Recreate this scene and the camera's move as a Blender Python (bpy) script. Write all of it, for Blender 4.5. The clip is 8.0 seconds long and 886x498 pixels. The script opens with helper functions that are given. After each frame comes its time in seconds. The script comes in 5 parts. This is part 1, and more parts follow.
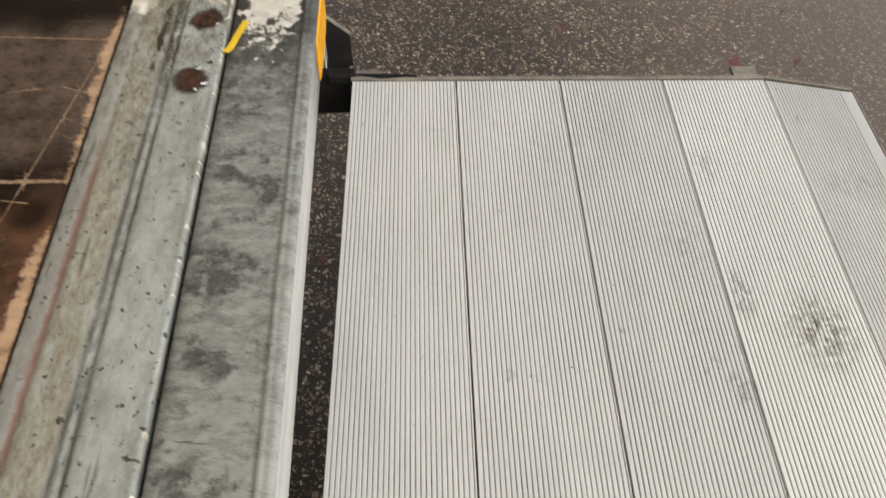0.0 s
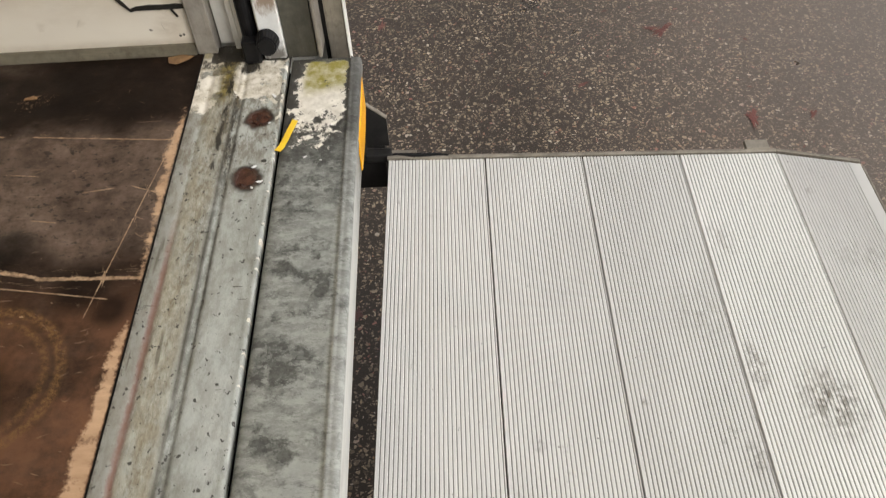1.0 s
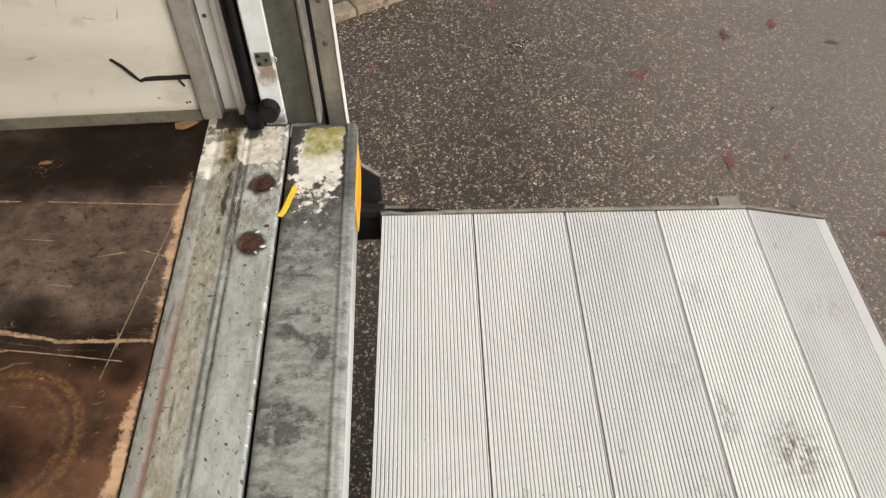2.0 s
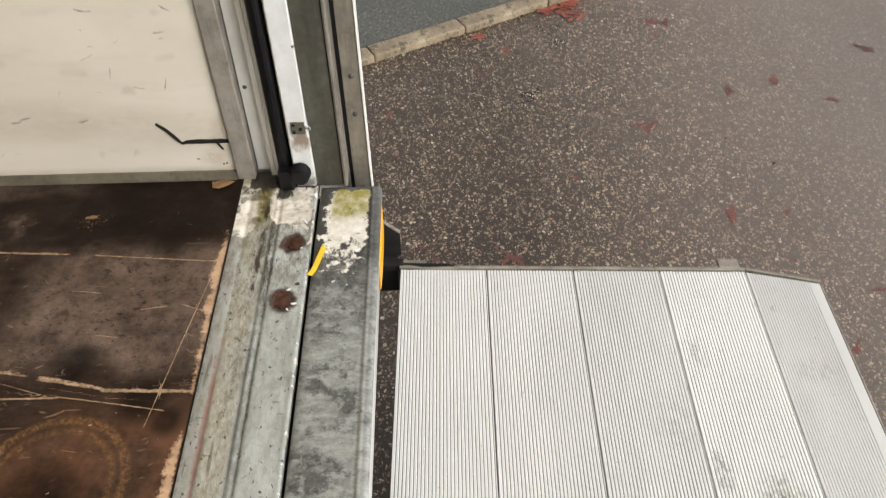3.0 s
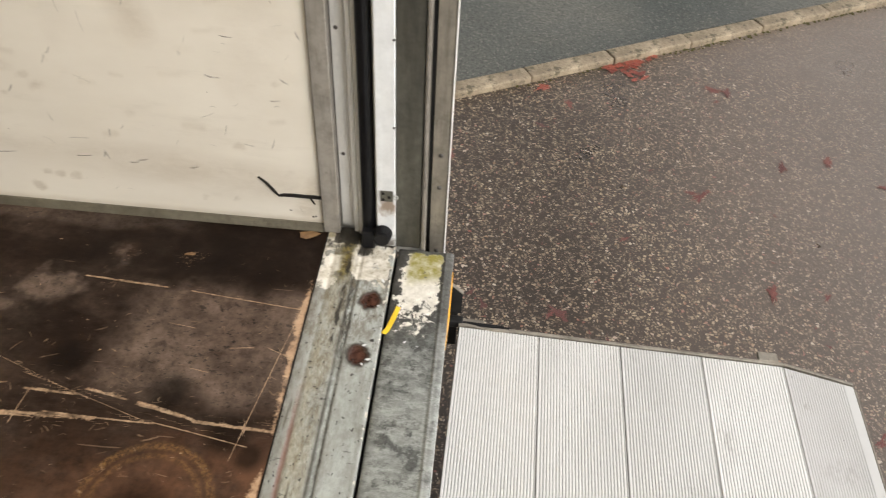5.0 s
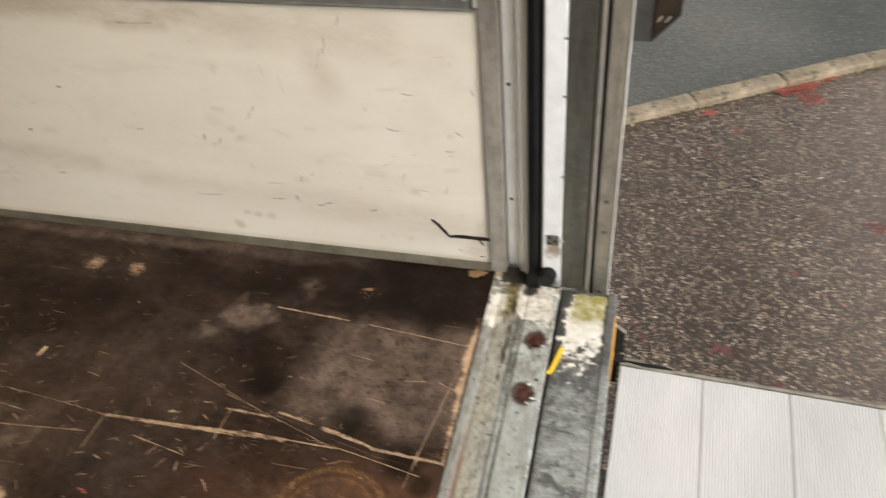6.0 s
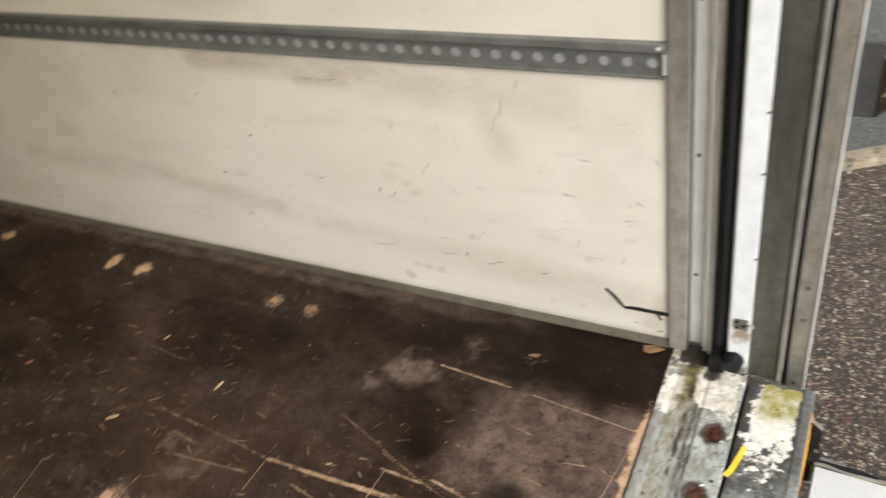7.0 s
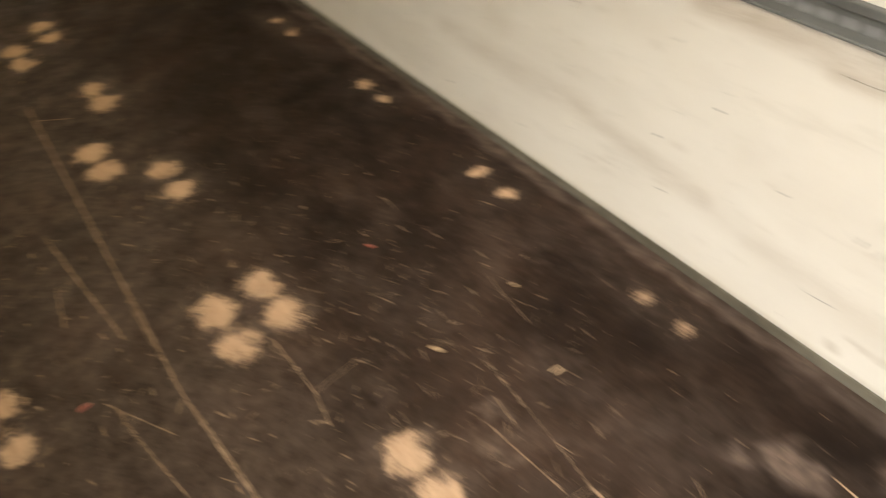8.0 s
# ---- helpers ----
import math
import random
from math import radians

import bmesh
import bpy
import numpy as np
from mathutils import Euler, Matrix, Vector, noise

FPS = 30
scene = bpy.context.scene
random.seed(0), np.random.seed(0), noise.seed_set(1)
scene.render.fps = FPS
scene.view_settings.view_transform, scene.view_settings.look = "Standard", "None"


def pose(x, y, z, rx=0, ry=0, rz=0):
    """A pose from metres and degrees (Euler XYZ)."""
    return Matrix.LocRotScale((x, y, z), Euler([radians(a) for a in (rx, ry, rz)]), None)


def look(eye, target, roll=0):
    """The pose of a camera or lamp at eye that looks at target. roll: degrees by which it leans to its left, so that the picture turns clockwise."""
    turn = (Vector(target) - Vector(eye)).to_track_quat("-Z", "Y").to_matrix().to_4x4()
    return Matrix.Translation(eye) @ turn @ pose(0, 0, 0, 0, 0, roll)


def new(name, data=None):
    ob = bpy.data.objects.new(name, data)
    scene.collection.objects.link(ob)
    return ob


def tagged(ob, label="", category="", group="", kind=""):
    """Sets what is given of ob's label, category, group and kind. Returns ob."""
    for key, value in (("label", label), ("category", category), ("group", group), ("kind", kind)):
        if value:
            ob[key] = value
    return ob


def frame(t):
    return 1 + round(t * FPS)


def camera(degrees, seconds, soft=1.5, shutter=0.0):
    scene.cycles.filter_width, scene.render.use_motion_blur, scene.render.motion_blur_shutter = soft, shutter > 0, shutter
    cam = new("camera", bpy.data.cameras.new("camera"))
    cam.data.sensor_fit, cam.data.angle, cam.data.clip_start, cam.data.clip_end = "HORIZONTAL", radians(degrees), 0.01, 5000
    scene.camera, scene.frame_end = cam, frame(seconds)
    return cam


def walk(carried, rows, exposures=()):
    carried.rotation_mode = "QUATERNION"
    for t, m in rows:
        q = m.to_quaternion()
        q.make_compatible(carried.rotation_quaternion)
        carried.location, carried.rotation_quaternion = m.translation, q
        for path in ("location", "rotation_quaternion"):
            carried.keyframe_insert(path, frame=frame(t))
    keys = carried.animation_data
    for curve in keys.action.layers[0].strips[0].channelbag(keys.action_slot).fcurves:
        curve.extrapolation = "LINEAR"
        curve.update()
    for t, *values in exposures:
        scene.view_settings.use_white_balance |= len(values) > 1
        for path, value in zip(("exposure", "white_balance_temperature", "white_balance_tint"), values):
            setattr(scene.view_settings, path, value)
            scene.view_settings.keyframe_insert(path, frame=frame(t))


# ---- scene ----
cam = camera(58.4, 8.0, 1.1, 0.5)
PATH = [
    (0, (0.347, 0.489, 2.092), (0.396, 1.744, 0.536), -0.7),
    (0.5, (0.34, 0.483, 2.187), (0.336, 1.767, 0.654), -2.8),
    (1, (0.331, 0.491, 2.26), (0.322, 1.798, 0.746), -3.3),
    (1.5, (0.327, 0.489, 2.322), (0.35, 1.814, 0.824), -2.3),
    (1.7, (0.329, 0.486, 2.349), (0.356, 1.82, 0.86), -2.2),
    (2.8, (0.305, 0.46, 2.536), (0.323, 1.83, 1.079), -1.4),
    (3, (0.297, 0.452, 2.551), (0.315, 1.843, 1.114), -1.0),
    (3.5, (0.261, 0.463, 2.61), (0.283, 1.869, 1.188), 0.4),
    (4, (0.227, 0.456, 2.674), (0.24, 1.865, 1.254), 1.9),
    (4.2, (0.223, 0.463, 2.692), (0.241, 1.875, 1.276), 2.8),
    (5.3, (0.186, 0.422, 2.811), (0.061, 1.828, 1.394), 2.3),
    (5.5, (0.188, 0.41, 2.837), (-0.007, 1.814, 1.426), 0.6),
    (5.8, (0.174, 0.4, 2.872), (-0.16, 1.799, 1.487), -3.4),
    (6, (0.162, 0.424, 2.895), (-0.279, 1.797, 1.508), -6.4),
    (6.3, (0.166, 0.475, 2.906), (-0.424, 1.83, 1.558), -10.5),
    (6.5, (0.174, 0.553, 2.921), (-0.483, 1.904, 1.599), -12.0),
    (6.7, (0.174, 0.576, 2.932), (-0.577, 1.893, 1.641), -13.3),
    (7, (0.154, 0.598, 2.92), (-0.727, 1.84, 1.624), -14.4),
    (7.3, (0.1, 0.598, 2.9), (-0.881, 1.748, 1.59), -12.6),
    (7.5, (0.011, 0.611, 2.88), (-1.024, 1.691, 1.552), -10.2),
    (7.7, (-0.142, 0.636, 2.836), (-1.237, 1.608, 1.473), -8.1),
    (8, (-0.469, 0.631, 2.844), (-1.725, 1.397, 1.49), -6.2),
]
EXPOSURES = [(0, -0.38, 6700, 10), (1.5, -0.16, 6700, 10), (3.5, 0.0, 6600, 10), (5.5, 0.06, 6650, 10), (6.5, 0.17, 6480, 10), (7, 0.29, 6330, 10), (7.5, 0.42, 6350, 10), (8, 0.72, 6650, 10)]
walk(cam, [(t, look(eye, target, roll)) for t, eye, target, roll in PATH], EXPOSURES)


# ---- world, sun, exposure ----
world = bpy.data.worlds.new("overcast_sky")
scene.world = world
world.use_nodes = True
wn = world.node_tree
sky = wn.nodes.new("ShaderNodeTexSky")
sky.sky_type, sky.sun_disc = "NISHITA", False
sky.sun_elevation, sky.sun_rotation = radians(37), radians(121)
sky.air_density, sky.dust_density, sky.ozone_density = 1.0, 4.0, 1.0
grey = wn.nodes.new("ShaderNodeHueSaturation")
grey.inputs["Saturation"].default_value = 0.12
wn.links.new(sky.outputs[0], grey.inputs["Color"])
wn.links.new(grey.outputs[0], wn.nodes["Background"].inputs["Color"])
wn.nodes["Background"].inputs["Strength"].default_value = 0.20

sun = new("sun", bpy.data.lights.new("sun", "SUN"))
sun.data.energy, sun.data.angle, sun.data.color = 1.9, radians(50), (1.0, 0.965, 0.92)
sun.matrix_world = look((7.5, -4.5, 6.6), (0, 0, 0))

# ---- materials ----


def material(name, rough=0.6, metal=0.0, color=(0.5, 0.5, 0.5)):
    m = bpy.data.materials.new(name)
    m.use_nodes = True
    b = m.node_tree.nodes["Principled BSDF"]
    b.inputs["Roughness"].default_value, b.inputs["Metallic"].default_value = rough, metal
    b.inputs["Base Color"].default_value = (*color, 1)
    return m


def node(m, kind, operation="", blend_type="", attribute_name=""):
    n = m.node_tree.nodes.new("ShaderNode" + kind)
    if operation:
        n.operation = operation
    if blend_type:
        n.blend_type = blend_type
    if attribute_name:
        n.attribute_name = attribute_name
    return n


def link(m, a, b):
    m.node_tree.links.new(a, b)


def coords(m, scale=(1, 1, 1)):
    t = node(m, "TexCoord")
    p = node(m, "Mapping")
    p.inputs["Scale"].default_value = scale
    link(m, t.outputs["Object"], p.inputs["Vector"])
    return p.outputs[0]


def noisy(m, scale, detail=4, rough=0.6, stretch=(1, 1, 1), swirl=0.0):
    n = node(m, "TexNoise")
    n.inputs["Distortion"].default_value = swirl
    n.inputs["Scale"].default_value, n.inputs["Detail"].default_value, n.inputs["Roughness"].default_value = scale, detail, rough
    link(m, coords(m, stretch), n.inputs["Vector"])
    return n.outputs["Fac"]


def ramp(m, fac, *stops):
    r = node(m, "ValToRGB")
    el = r.color_ramp.elements
    while len(el) < len(stops):
        el.new(0.5)
    for e, (at, c) in zip(el, stops):
        e.position = at
        e.color = (c, c, c, 1) if isinstance(c, (int, float)) else (*c, 1)
    link(m, fac, r.inputs[0])
    return r.outputs[0]


def mix(m, fac, a, b, kind="MIX"):
    n = node(m, "MixRGB", blend_type=kind)
    for socket, v in zip(n.inputs, (fac, a, b)):
        if isinstance(v, (int, float)):
            socket.default_value = v if socket == n.inputs[0] else (v, v, v, 1)
        elif isinstance(v, tuple):
            socket.default_value = (*v, 1)
        else:
            link(m, v, socket)
    return n.outputs[0]


def calc(m, op, a, b=0.0):
    n = node(m, "Math", operation=op)
    for socket, v in zip(n.inputs, (a, b)):
        if isinstance(v, (int, float)):
            socket.default_value = v
        else:
            link(m, v, socket)
    return n.outputs[0]


def attribute(m, name):
    n = node(m, "Attribute", attribute_name=name)
    return n.outputs["Fac"]


def chance(m):
    return node(m, "ObjectInfo").outputs["Random"]


def finish(m, color=None, rough=None, height=None, bump=0.3, deep=0.01):
    b = m.node_tree.nodes["Principled BSDF"]
    if color is not None:
        link(m, color, b.inputs["Base Color"])
    if rough is not None:
        link(m, rough, b.inputs["Roughness"])
    if height is not None:
        n = node(m, "Bump")
        n.inputs["Strength"].default_value, n.inputs["Distance"].default_value = bump, deep
        link(m, height, n.inputs["Height"])
        link(m, n.outputs[0], b.inputs["Normal"])
    return m


def cells(m, scale, warp=0.0):
    """Angular cells: how far a point is from its cell's edge, and the cell's random colour channels."""
    at = coords(m)
    if warp:
        n = node(m, "TexNoise")
        n.inputs["Scale"].default_value = scale * 1.3
        link(m, at, n.inputs["Vector"])
        at = mix(m, warp, at, n.outputs["Color"], "LINEAR_LIGHT")
    edge, col = node(m, "TexVoronoi"), node(m, "TexVoronoi")
    edge.feature = "DISTANCE_TO_EDGE"
    for v in (edge, col):
        v.inputs["Scale"].default_value = scale
        link(m, at, v.inputs["Vector"])
    sep = node(m, "SeparateColor")
    link(m, col.outputs["Color"], sep.inputs[0])
    return edge.outputs["Distance"], sep.outputs[0], sep.outputs[1]


def scratches(m, fray=2.6):
    """Scraped lines from the sheet's own fields, frayed at their edges."""
    frayed = calc(m, "MULTIPLY", calc(m, "SUBTRACT", noisy(m, 170, 5, 0.7, (0.5, 1, 1)), 0.5), fray)
    patchy = ramp(m, noisy(m, 38, 5, 0.7), (0.36, 0.25), (0.58, 1.0))
    total = None
    for track, gain in (("line_a", "gain_a"), ("line_b", "gain_b")):
        away = calc(m, "ABSOLUTE", calc(m, "MULTIPLY", calc(m, "SUBTRACT", attribute(m, track), 0.5), 12.0))
        on = ramp(m, calc(m, "ADD", away, frayed), (0.55, 1.0), (1.0, 0.0))
        on = calc(m, "MULTIPLY", calc(m, "MULTIPLY", on, patchy), attribute(m, gain))
        total = on if total is None else calc(m, "MAXIMUM", total, on)
    return total


def asphalt_material():
    m = material("wet_asphalt", 0.5)
    m.node_tree.nodes["Principled BSDF"].inputs["Specular IOR Level"].default_value = 0.75
    base = ramp(m, noisy(m, 0.8, 5), (0.3, (0.027, 0.0185, 0.0125)), (0.7, (0.048, 0.034, 0.0245)))
    base = mix(m, 1.0, base, ramp(m, noisy(m, 260, 3), (0.35, 0.5), (0.7, 1.6)), "MULTIPLY")
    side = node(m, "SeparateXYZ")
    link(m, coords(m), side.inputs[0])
    # Mask growing towards +x, where the wet road mirrors the sky.
    painted_sheen = ramp(m, calc(m, "ADD", calc(m, "MULTIPLY", side.outputs[0], 0.2), calc(m, "MULTIPLY", noisy(m, 0.6, 4), 0.25)), (0.25, 0.0), (0.65, 1.0))
    color, height = base, calc(m, "MULTIPLY", noisy(m, 200, 3), 0.5)
    for scale, share, rim in ((58, 0.50, 0.14), (108, 0.67, 0.15)):
        dist, a, b = cells(m, scale, 0.006)
        inside = calc(m, "MULTIPLY", ramp(m, dist, (rim, 0.0), (rim + 0.035, 1.0)), ramp(m, b, (share - 0.01, 0.0), (share, 1.0)))
        inside = calc(m, "MULTIPLY", inside, ramp(m, noisy(m, 2.2, 4), (0.25, 0.55), (0.55, 1.0)))
        inside = calc(m, "MULTIPLY", inside, calc(m, "SUBTRACT", 1.0, calc(m, "MULTIPLY", painted_sheen, 0.66)))
        stone = ramp(m, a, (0.0, (0.085, 0.062, 0.043)), (0.3, (0.20, 0.154, 0.108)), (0.6, (0.345, 0.275, 0.195)), (0.80, (0.47, 0.392, 0.285)), (0.86, (0.36, 0.265, 0.16)), (0.91, (0.28, 0.10, 0.080)), (0.97, (0.60, 0.54, 0.45)))
        stone = mix(m, 1.0, stone, ramp(m, noisy(m, 300, 3), (0.3, 0.7), (0.7, 1.3)), "MULTIPLY")
        color = mix(m, inside, color, stone)
        height = calc(m, "ADD", height, calc(m, "MULTIPLY", inside, 0.6))
    red = calc(m, "MULTIPLY", ramp(m, noisy(m, 7, 5, 0.7), (0.66, 0.0), (0.74, 0.6)), ramp(m, noisy(m, 60, 4), (0.4, 0.0), (0.6, 1.0)))
    color = mix(m, red, color, (0.13, 0.035, 0.028))
    # The sky's sheen is painted here as a paler, flatter road colour.
    color = mix(m, 1.0, color, ramp(m, painted_sheen, (0.0, (0.92, 0.90, 0.86)), (1.0, (2.05, 1.90, 1.78))), "MULTIPLY")
    color = mix(m, calc(m, "MULTIPLY", painted_sheen, 0.5), color, (0.185, 0.154, 0.132))
    hollow = calc(m, "MULTIPLY", ramp(m, noisy(m, 42, 5, 0.7), (0.60, 0.0), (0.67, 0.4)), painted_sheen)
    color = mix(m, hollow, color, (0.035, 0.028, 0.023))
    height = calc(m, "SUBTRACT", height, calc(m, "MULTIPLY", hollow, 0.6))
    link(m, calc(m, "ADD", 0.55, calc(m, "MULTIPLY", painted_sheen, 0.6)), m.node_tree.nodes["Principled BSDF"].inputs["Specular IOR Level"])
    return finish(m, color, ramp(m, noisy(m, 1.6, 5), (0.3, 0.26), (0.7, 0.46)), height, 0.6, 0.007)


def footway_material():
    m = material("footway_tarmac", 0.5)
    base = ramp(m, noisy(m, 0.5, 6, 0.6), (0.42, (0.040, 0.044, 0.038)), (0.58, (0.082, 0.081, 0.068)))
    color = mix(m, 1.0, base, ramp(m, noisy(m, 45, 8, 0.8), (0.36, 0.35), (0.62, 1.8)), "MULTIPLY")
    dist, a, b = cells(m, 60, 0.006)
    bits = calc(m, "MULTIPLY", ramp(m, dist, (0.12, 0.0), (0.2, 1.0)), ramp(m, b, (0.8, 0.0), (0.81, 0.7)))
    color = mix(m, bits, color, (0.19, 0.175, 0.15))
    return finish(m, color, ramp(m, noisy(m, 2, 3), (0.3, 0.35), (0.7, 0.6)), noisy(m, 120, 5, 0.7), 0.5, 0.005)


def kerb_material():
    m = material("kerb_concrete", 0.75)
    base = ramp(m, noisy(m, 5, 6), (0.3, (0.14, 0.108, 0.070)), (0.5, (0.245, 0.195, 0.132)), (0.75, (0.38, 0.31, 0.215)))
    fine = ramp(m, noisy(m, 120, 4), (0.3, 0.75), (0.7, 1.2))
    moss = ramp(m, noisy(m, 9, 7, 0.75), (0.54, 0.0), (0.64, 0.8))
    color = mix(m, moss, mix(m, 1.0, base, fine, "MULTIPLY"), (0.06, 0.052, 0.026))
    color = mix(m, ramp(m, noisy(m, 24, 8, 0.8), (0.52, 0.0), (0.62, 0.7)), color, (0.045, 0.036, 0.027))
    return finish(m, color, None, noisy(m, 90, 4), 0.4, 0.004)


def floor_material():
    m = material("film_faced_plywood", 0.45)
    m.node_tree.nodes["Principled BSDF"].inputs["Specular IOR Level"].default_value = 0.10
    film = ramp(m, noisy(m, 2.6, 7, 0.7), (0.30, (0.009, 0.0055, 0.0040)), (0.5, (0.0195, 0.0117, 0.0082)), (0.72, (0.044, 0.026, 0.018)))
    film = mix(m, 1.0, film, ramp(m, noisy(m, 60, 5, 0.7, (0.25, 1, 1)), (0.3, 0.7), (0.7, 1.35)), "MULTIPLY")
    dust_lift = calc(m, "MULTIPLY", attribute(m, "dust_lift"), ramp(m, noisy(m, 20, 7, 0.75), (0.30, 0.15), (0.60, 1.0)))
    dust_lift = calc(m, "MULTIPLY", dust_lift, ramp(m, noisy(m, 7, 5, 0.65), (0.38, 0.5), (0.58, 1.0)))
    film = mix(m, dust_lift, film, (0.162, 0.113, 0.086))
    link(m, calc(m, "ADD", 0.06, calc(m, "MULTIPLY", dust_lift, 0.45)), m.node_tree.nodes["Principled BSDF"].inputs["Specular IOR Level"])
    pits = calc(m, "MAXIMUM", ramp(m, noisy(m, 105, 3, 0.6, (0.7, 1, 1)), (0.61, 0.0), (0.67, 0.8)), ramp(m, noisy(m, 52, 3, 0.6, (0.8, 1, 1)), (0.64, 0.0), (0.67, 0.85)))
    film = mix(m, calc(m, "MULTIPLY", pits, calc(m, "ADD", attribute(m, "dust_lift"), 0.2)), film, (0.010, 0.007, 0.005))
    haze = calc(m, "MULTIPLY", ramp(m, noisy(m, 5, 6, 0.7, (0.7, 1, 1)), (0.48, 0.0), (0.70, 0.36)), ramp(m, noisy(m, 45, 5, 0.7), (0.35, 0.3), (0.65, 1.0)))
    film = mix(m, haze, film, (0.14, 0.10, 0.078))
    rubbed = calc(m, "MULTIPLY", attribute(m, "tan"), ramp(m, noisy(m, 9, 8, 0.75), (0.36, 0.1), (0.62, 1.0)))
    film = mix(m, rubbed, film, (0.135, 0.066, 0.037))
    ring = calc(m, "MULTIPLY", attribute(m, "ring"), ramp(m, noisy(m, 110, 8, 0.8), (0.44, 0.06), (0.60, 0.95)))
    film = mix(m, ring, film, (0.19, 0.105, 0.04))
    fleck = ramp(m, noisy(m, 70, 4, 0.65, (0.55, 1, 1)), (0.69, 0.0), (0.73, 0.75))
    film = mix(m, fleck, film, (0.27, 0.19, 0.13))
    hair = ramp(m, noisy(m, 34, 2, 0.5, (0.16, 2.2, 1)), (0.735, 0.0), (0.755, 0.4))
    film = mix(m, hair, film, (0.22, 0.15, 0.10))
    film = mix(m, calc(m, "MULTIPLY", attribute(m, "dark_mask"), ramp(m, noisy(m, 16, 5), (0.3, 0.7), (0.5, 1.0))), film, (0.0050, 0.0032, 0.0024))
    wood = ramp(m, noisy(m, 40, 6, 0.7, (0.2, 1, 1)), (0.3, (0.28, 0.158, 0.090)), (0.7, (0.53, 0.345, 0.215)))
    ragged = calc(m, "ADD", attribute(m, "wear"), calc(m, "MULTIPLY", calc(m, "SUBTRACT", noisy(m, 130, 6, 0.75), 0.5), 1.25))
    bare = ramp(m, ragged, (0.36, 0.0), (0.66, 1.0))
    color = mix(m, bare, film, mix(m, 0.25, wood, (0.50, 0.38, 0.26)))
    scraped = scratches(m)
    color = mix(m, scraped, color, ramp(m, noisy(m, 30, 5, 0.7), (0.35, (0.29, 0.188, 0.112)), (0.65, (0.52, 0.375, 0.25))))
    bare = calc(m, "MAXIMUM", bare, scraped)
    rough = mix(m, bare, ramp(m, noisy(m, 6, 5), (0.3, 0.34), (0.7, 0.62)), 0.8)
    height = calc(m, "SUBTRACT", calc(m, "MULTIPLY", noisy(m, 130, 4), 0.5), bare)
    return finish(m, color, rough, height, 0.3, 0.002)


def sill_material():
    m = material("painted_sill_steel", 0.5)
    paint = ramp(m, noisy(m, 14, 10, 0.8, (1, 0.5, 1)), (0.34, (0.20, 0.207, 0.186)), (0.46, (0.30, 0.315, 0.296)), (0.54, (0.355, 0.375, 0.358)), (0.68, (0.43, 0.448, 0.43)))
    smear = ramp(m, noisy(m, 40, 10, 0.82, (1.2, 0.45, 1)), (0.44, 0.95), (0.55, 0.0))
    color = mix(m, calc(m, "MULTIPLY", smear, attribute(m, "dirt")), paint, (0.10, 0.075, 0.042))
    streak = ramp(m, noisy(m, 70, 10, 0.82, (1.1, 0.4, 1)), (0.46, 1.0), (0.53, 0.0))
    color = mix(m, calc(m, "MULTIPLY", streak, attribute(m, "track")), color, (0.026, 0.023, 0.018))
    across = node(m, "SeparateXYZ")
    link(m, coords(m), across.inputs[0])
    wander = calc(m, "MULTIPLY", calc(m, "SUBTRACT", noisy(m, 9, 5, 0.6), 0.5), 0.006)
    grain = calc(m, "MULTIPLY", calc(m, "SUBTRACT", noisy(m, 90, 6, 0.75, (1, 0.5, 1)), 0.5), 0.010)
    for at, half in ((0.0885, 0.0022), (0.1045, 0.0026)):
        off = calc(m, "ADD", calc(m, "ABSOLUTE", calc(m, "ADD", calc(m, "ADD", across.outputs[0], at), calc(m, "MULTIPLY", wander, 0.4))), grain)
        groove = calc(m, "MULTIPLY", ramp(m, off, (half, 1.0), (half * 2, 0.0)), ramp(m, noisy(m, 7, 4, 0.6), (0.36, 0.3), (0.52, 0.95)))
        color = mix(m, groove, color, (0.060, 0.056, 0.047))
    band = calc(m, "MULTIPLY", ramp(m, calc(m, "ADD", across.outputs[0], calc(m, "ADD", 0.5, wander)), (0.330, 0.0), (0.336, 1.0), (0.385, 0.9), (0.396, 0.0)), ramp(m, noisy(m, 11, 9, 0.8, (1.5, 0.4, 1)), (0.40, 0.15), (0.60, 0.75)))
    color = mix(m, band, color, ramp(m, noisy(m, 55, 8, 0.8, (1.5, 0.5, 1)), (0.38, (0.16, 0.135, 0.085)), (0.55, (0.36, 0.335, 0.265)), (0.68, (0.47, 0.455, 0.39))))
    strip = calc(m, "MULTIPLY", ramp(m, calc(m, "ADD", across.outputs[0], calc(m, "ADD", 0.5, wander)), (0.326, 0.7), (0.331, 0.0)), ramp(m, noisy(m, 14, 8, 0.8, (1, 0.5, 1)), (0.38, 0.3), (0.58, 1.0)))
    color = mix(m, strip, color, (0.185, 0.172, 0.150))
    lines = ramp(m, noisy(m, 30, 3, 0.6, (1.2, 0.1, 1)), (0.655, 0.0), (0.69, 0.7))
    color = mix(m, lines, color, (0.09, 0.08, 0.06))
    specks = ramp(m, noisy(m, 85, 4, 0.6, (1, 0.8, 1)), (0.63, 0.0), (0.66, 0.9))
    color = mix(m, specks, color, (0.022, 0.019, 0.015))
    scratch = ramp(m, noisy(m, 26, 3, 0.6, (0.5, 3.0, 1), 0.5), (0.69, 0.0), (0.71, 0.8))
    color = mix(m, scratch, color, (0.05, 0.046, 0.038))
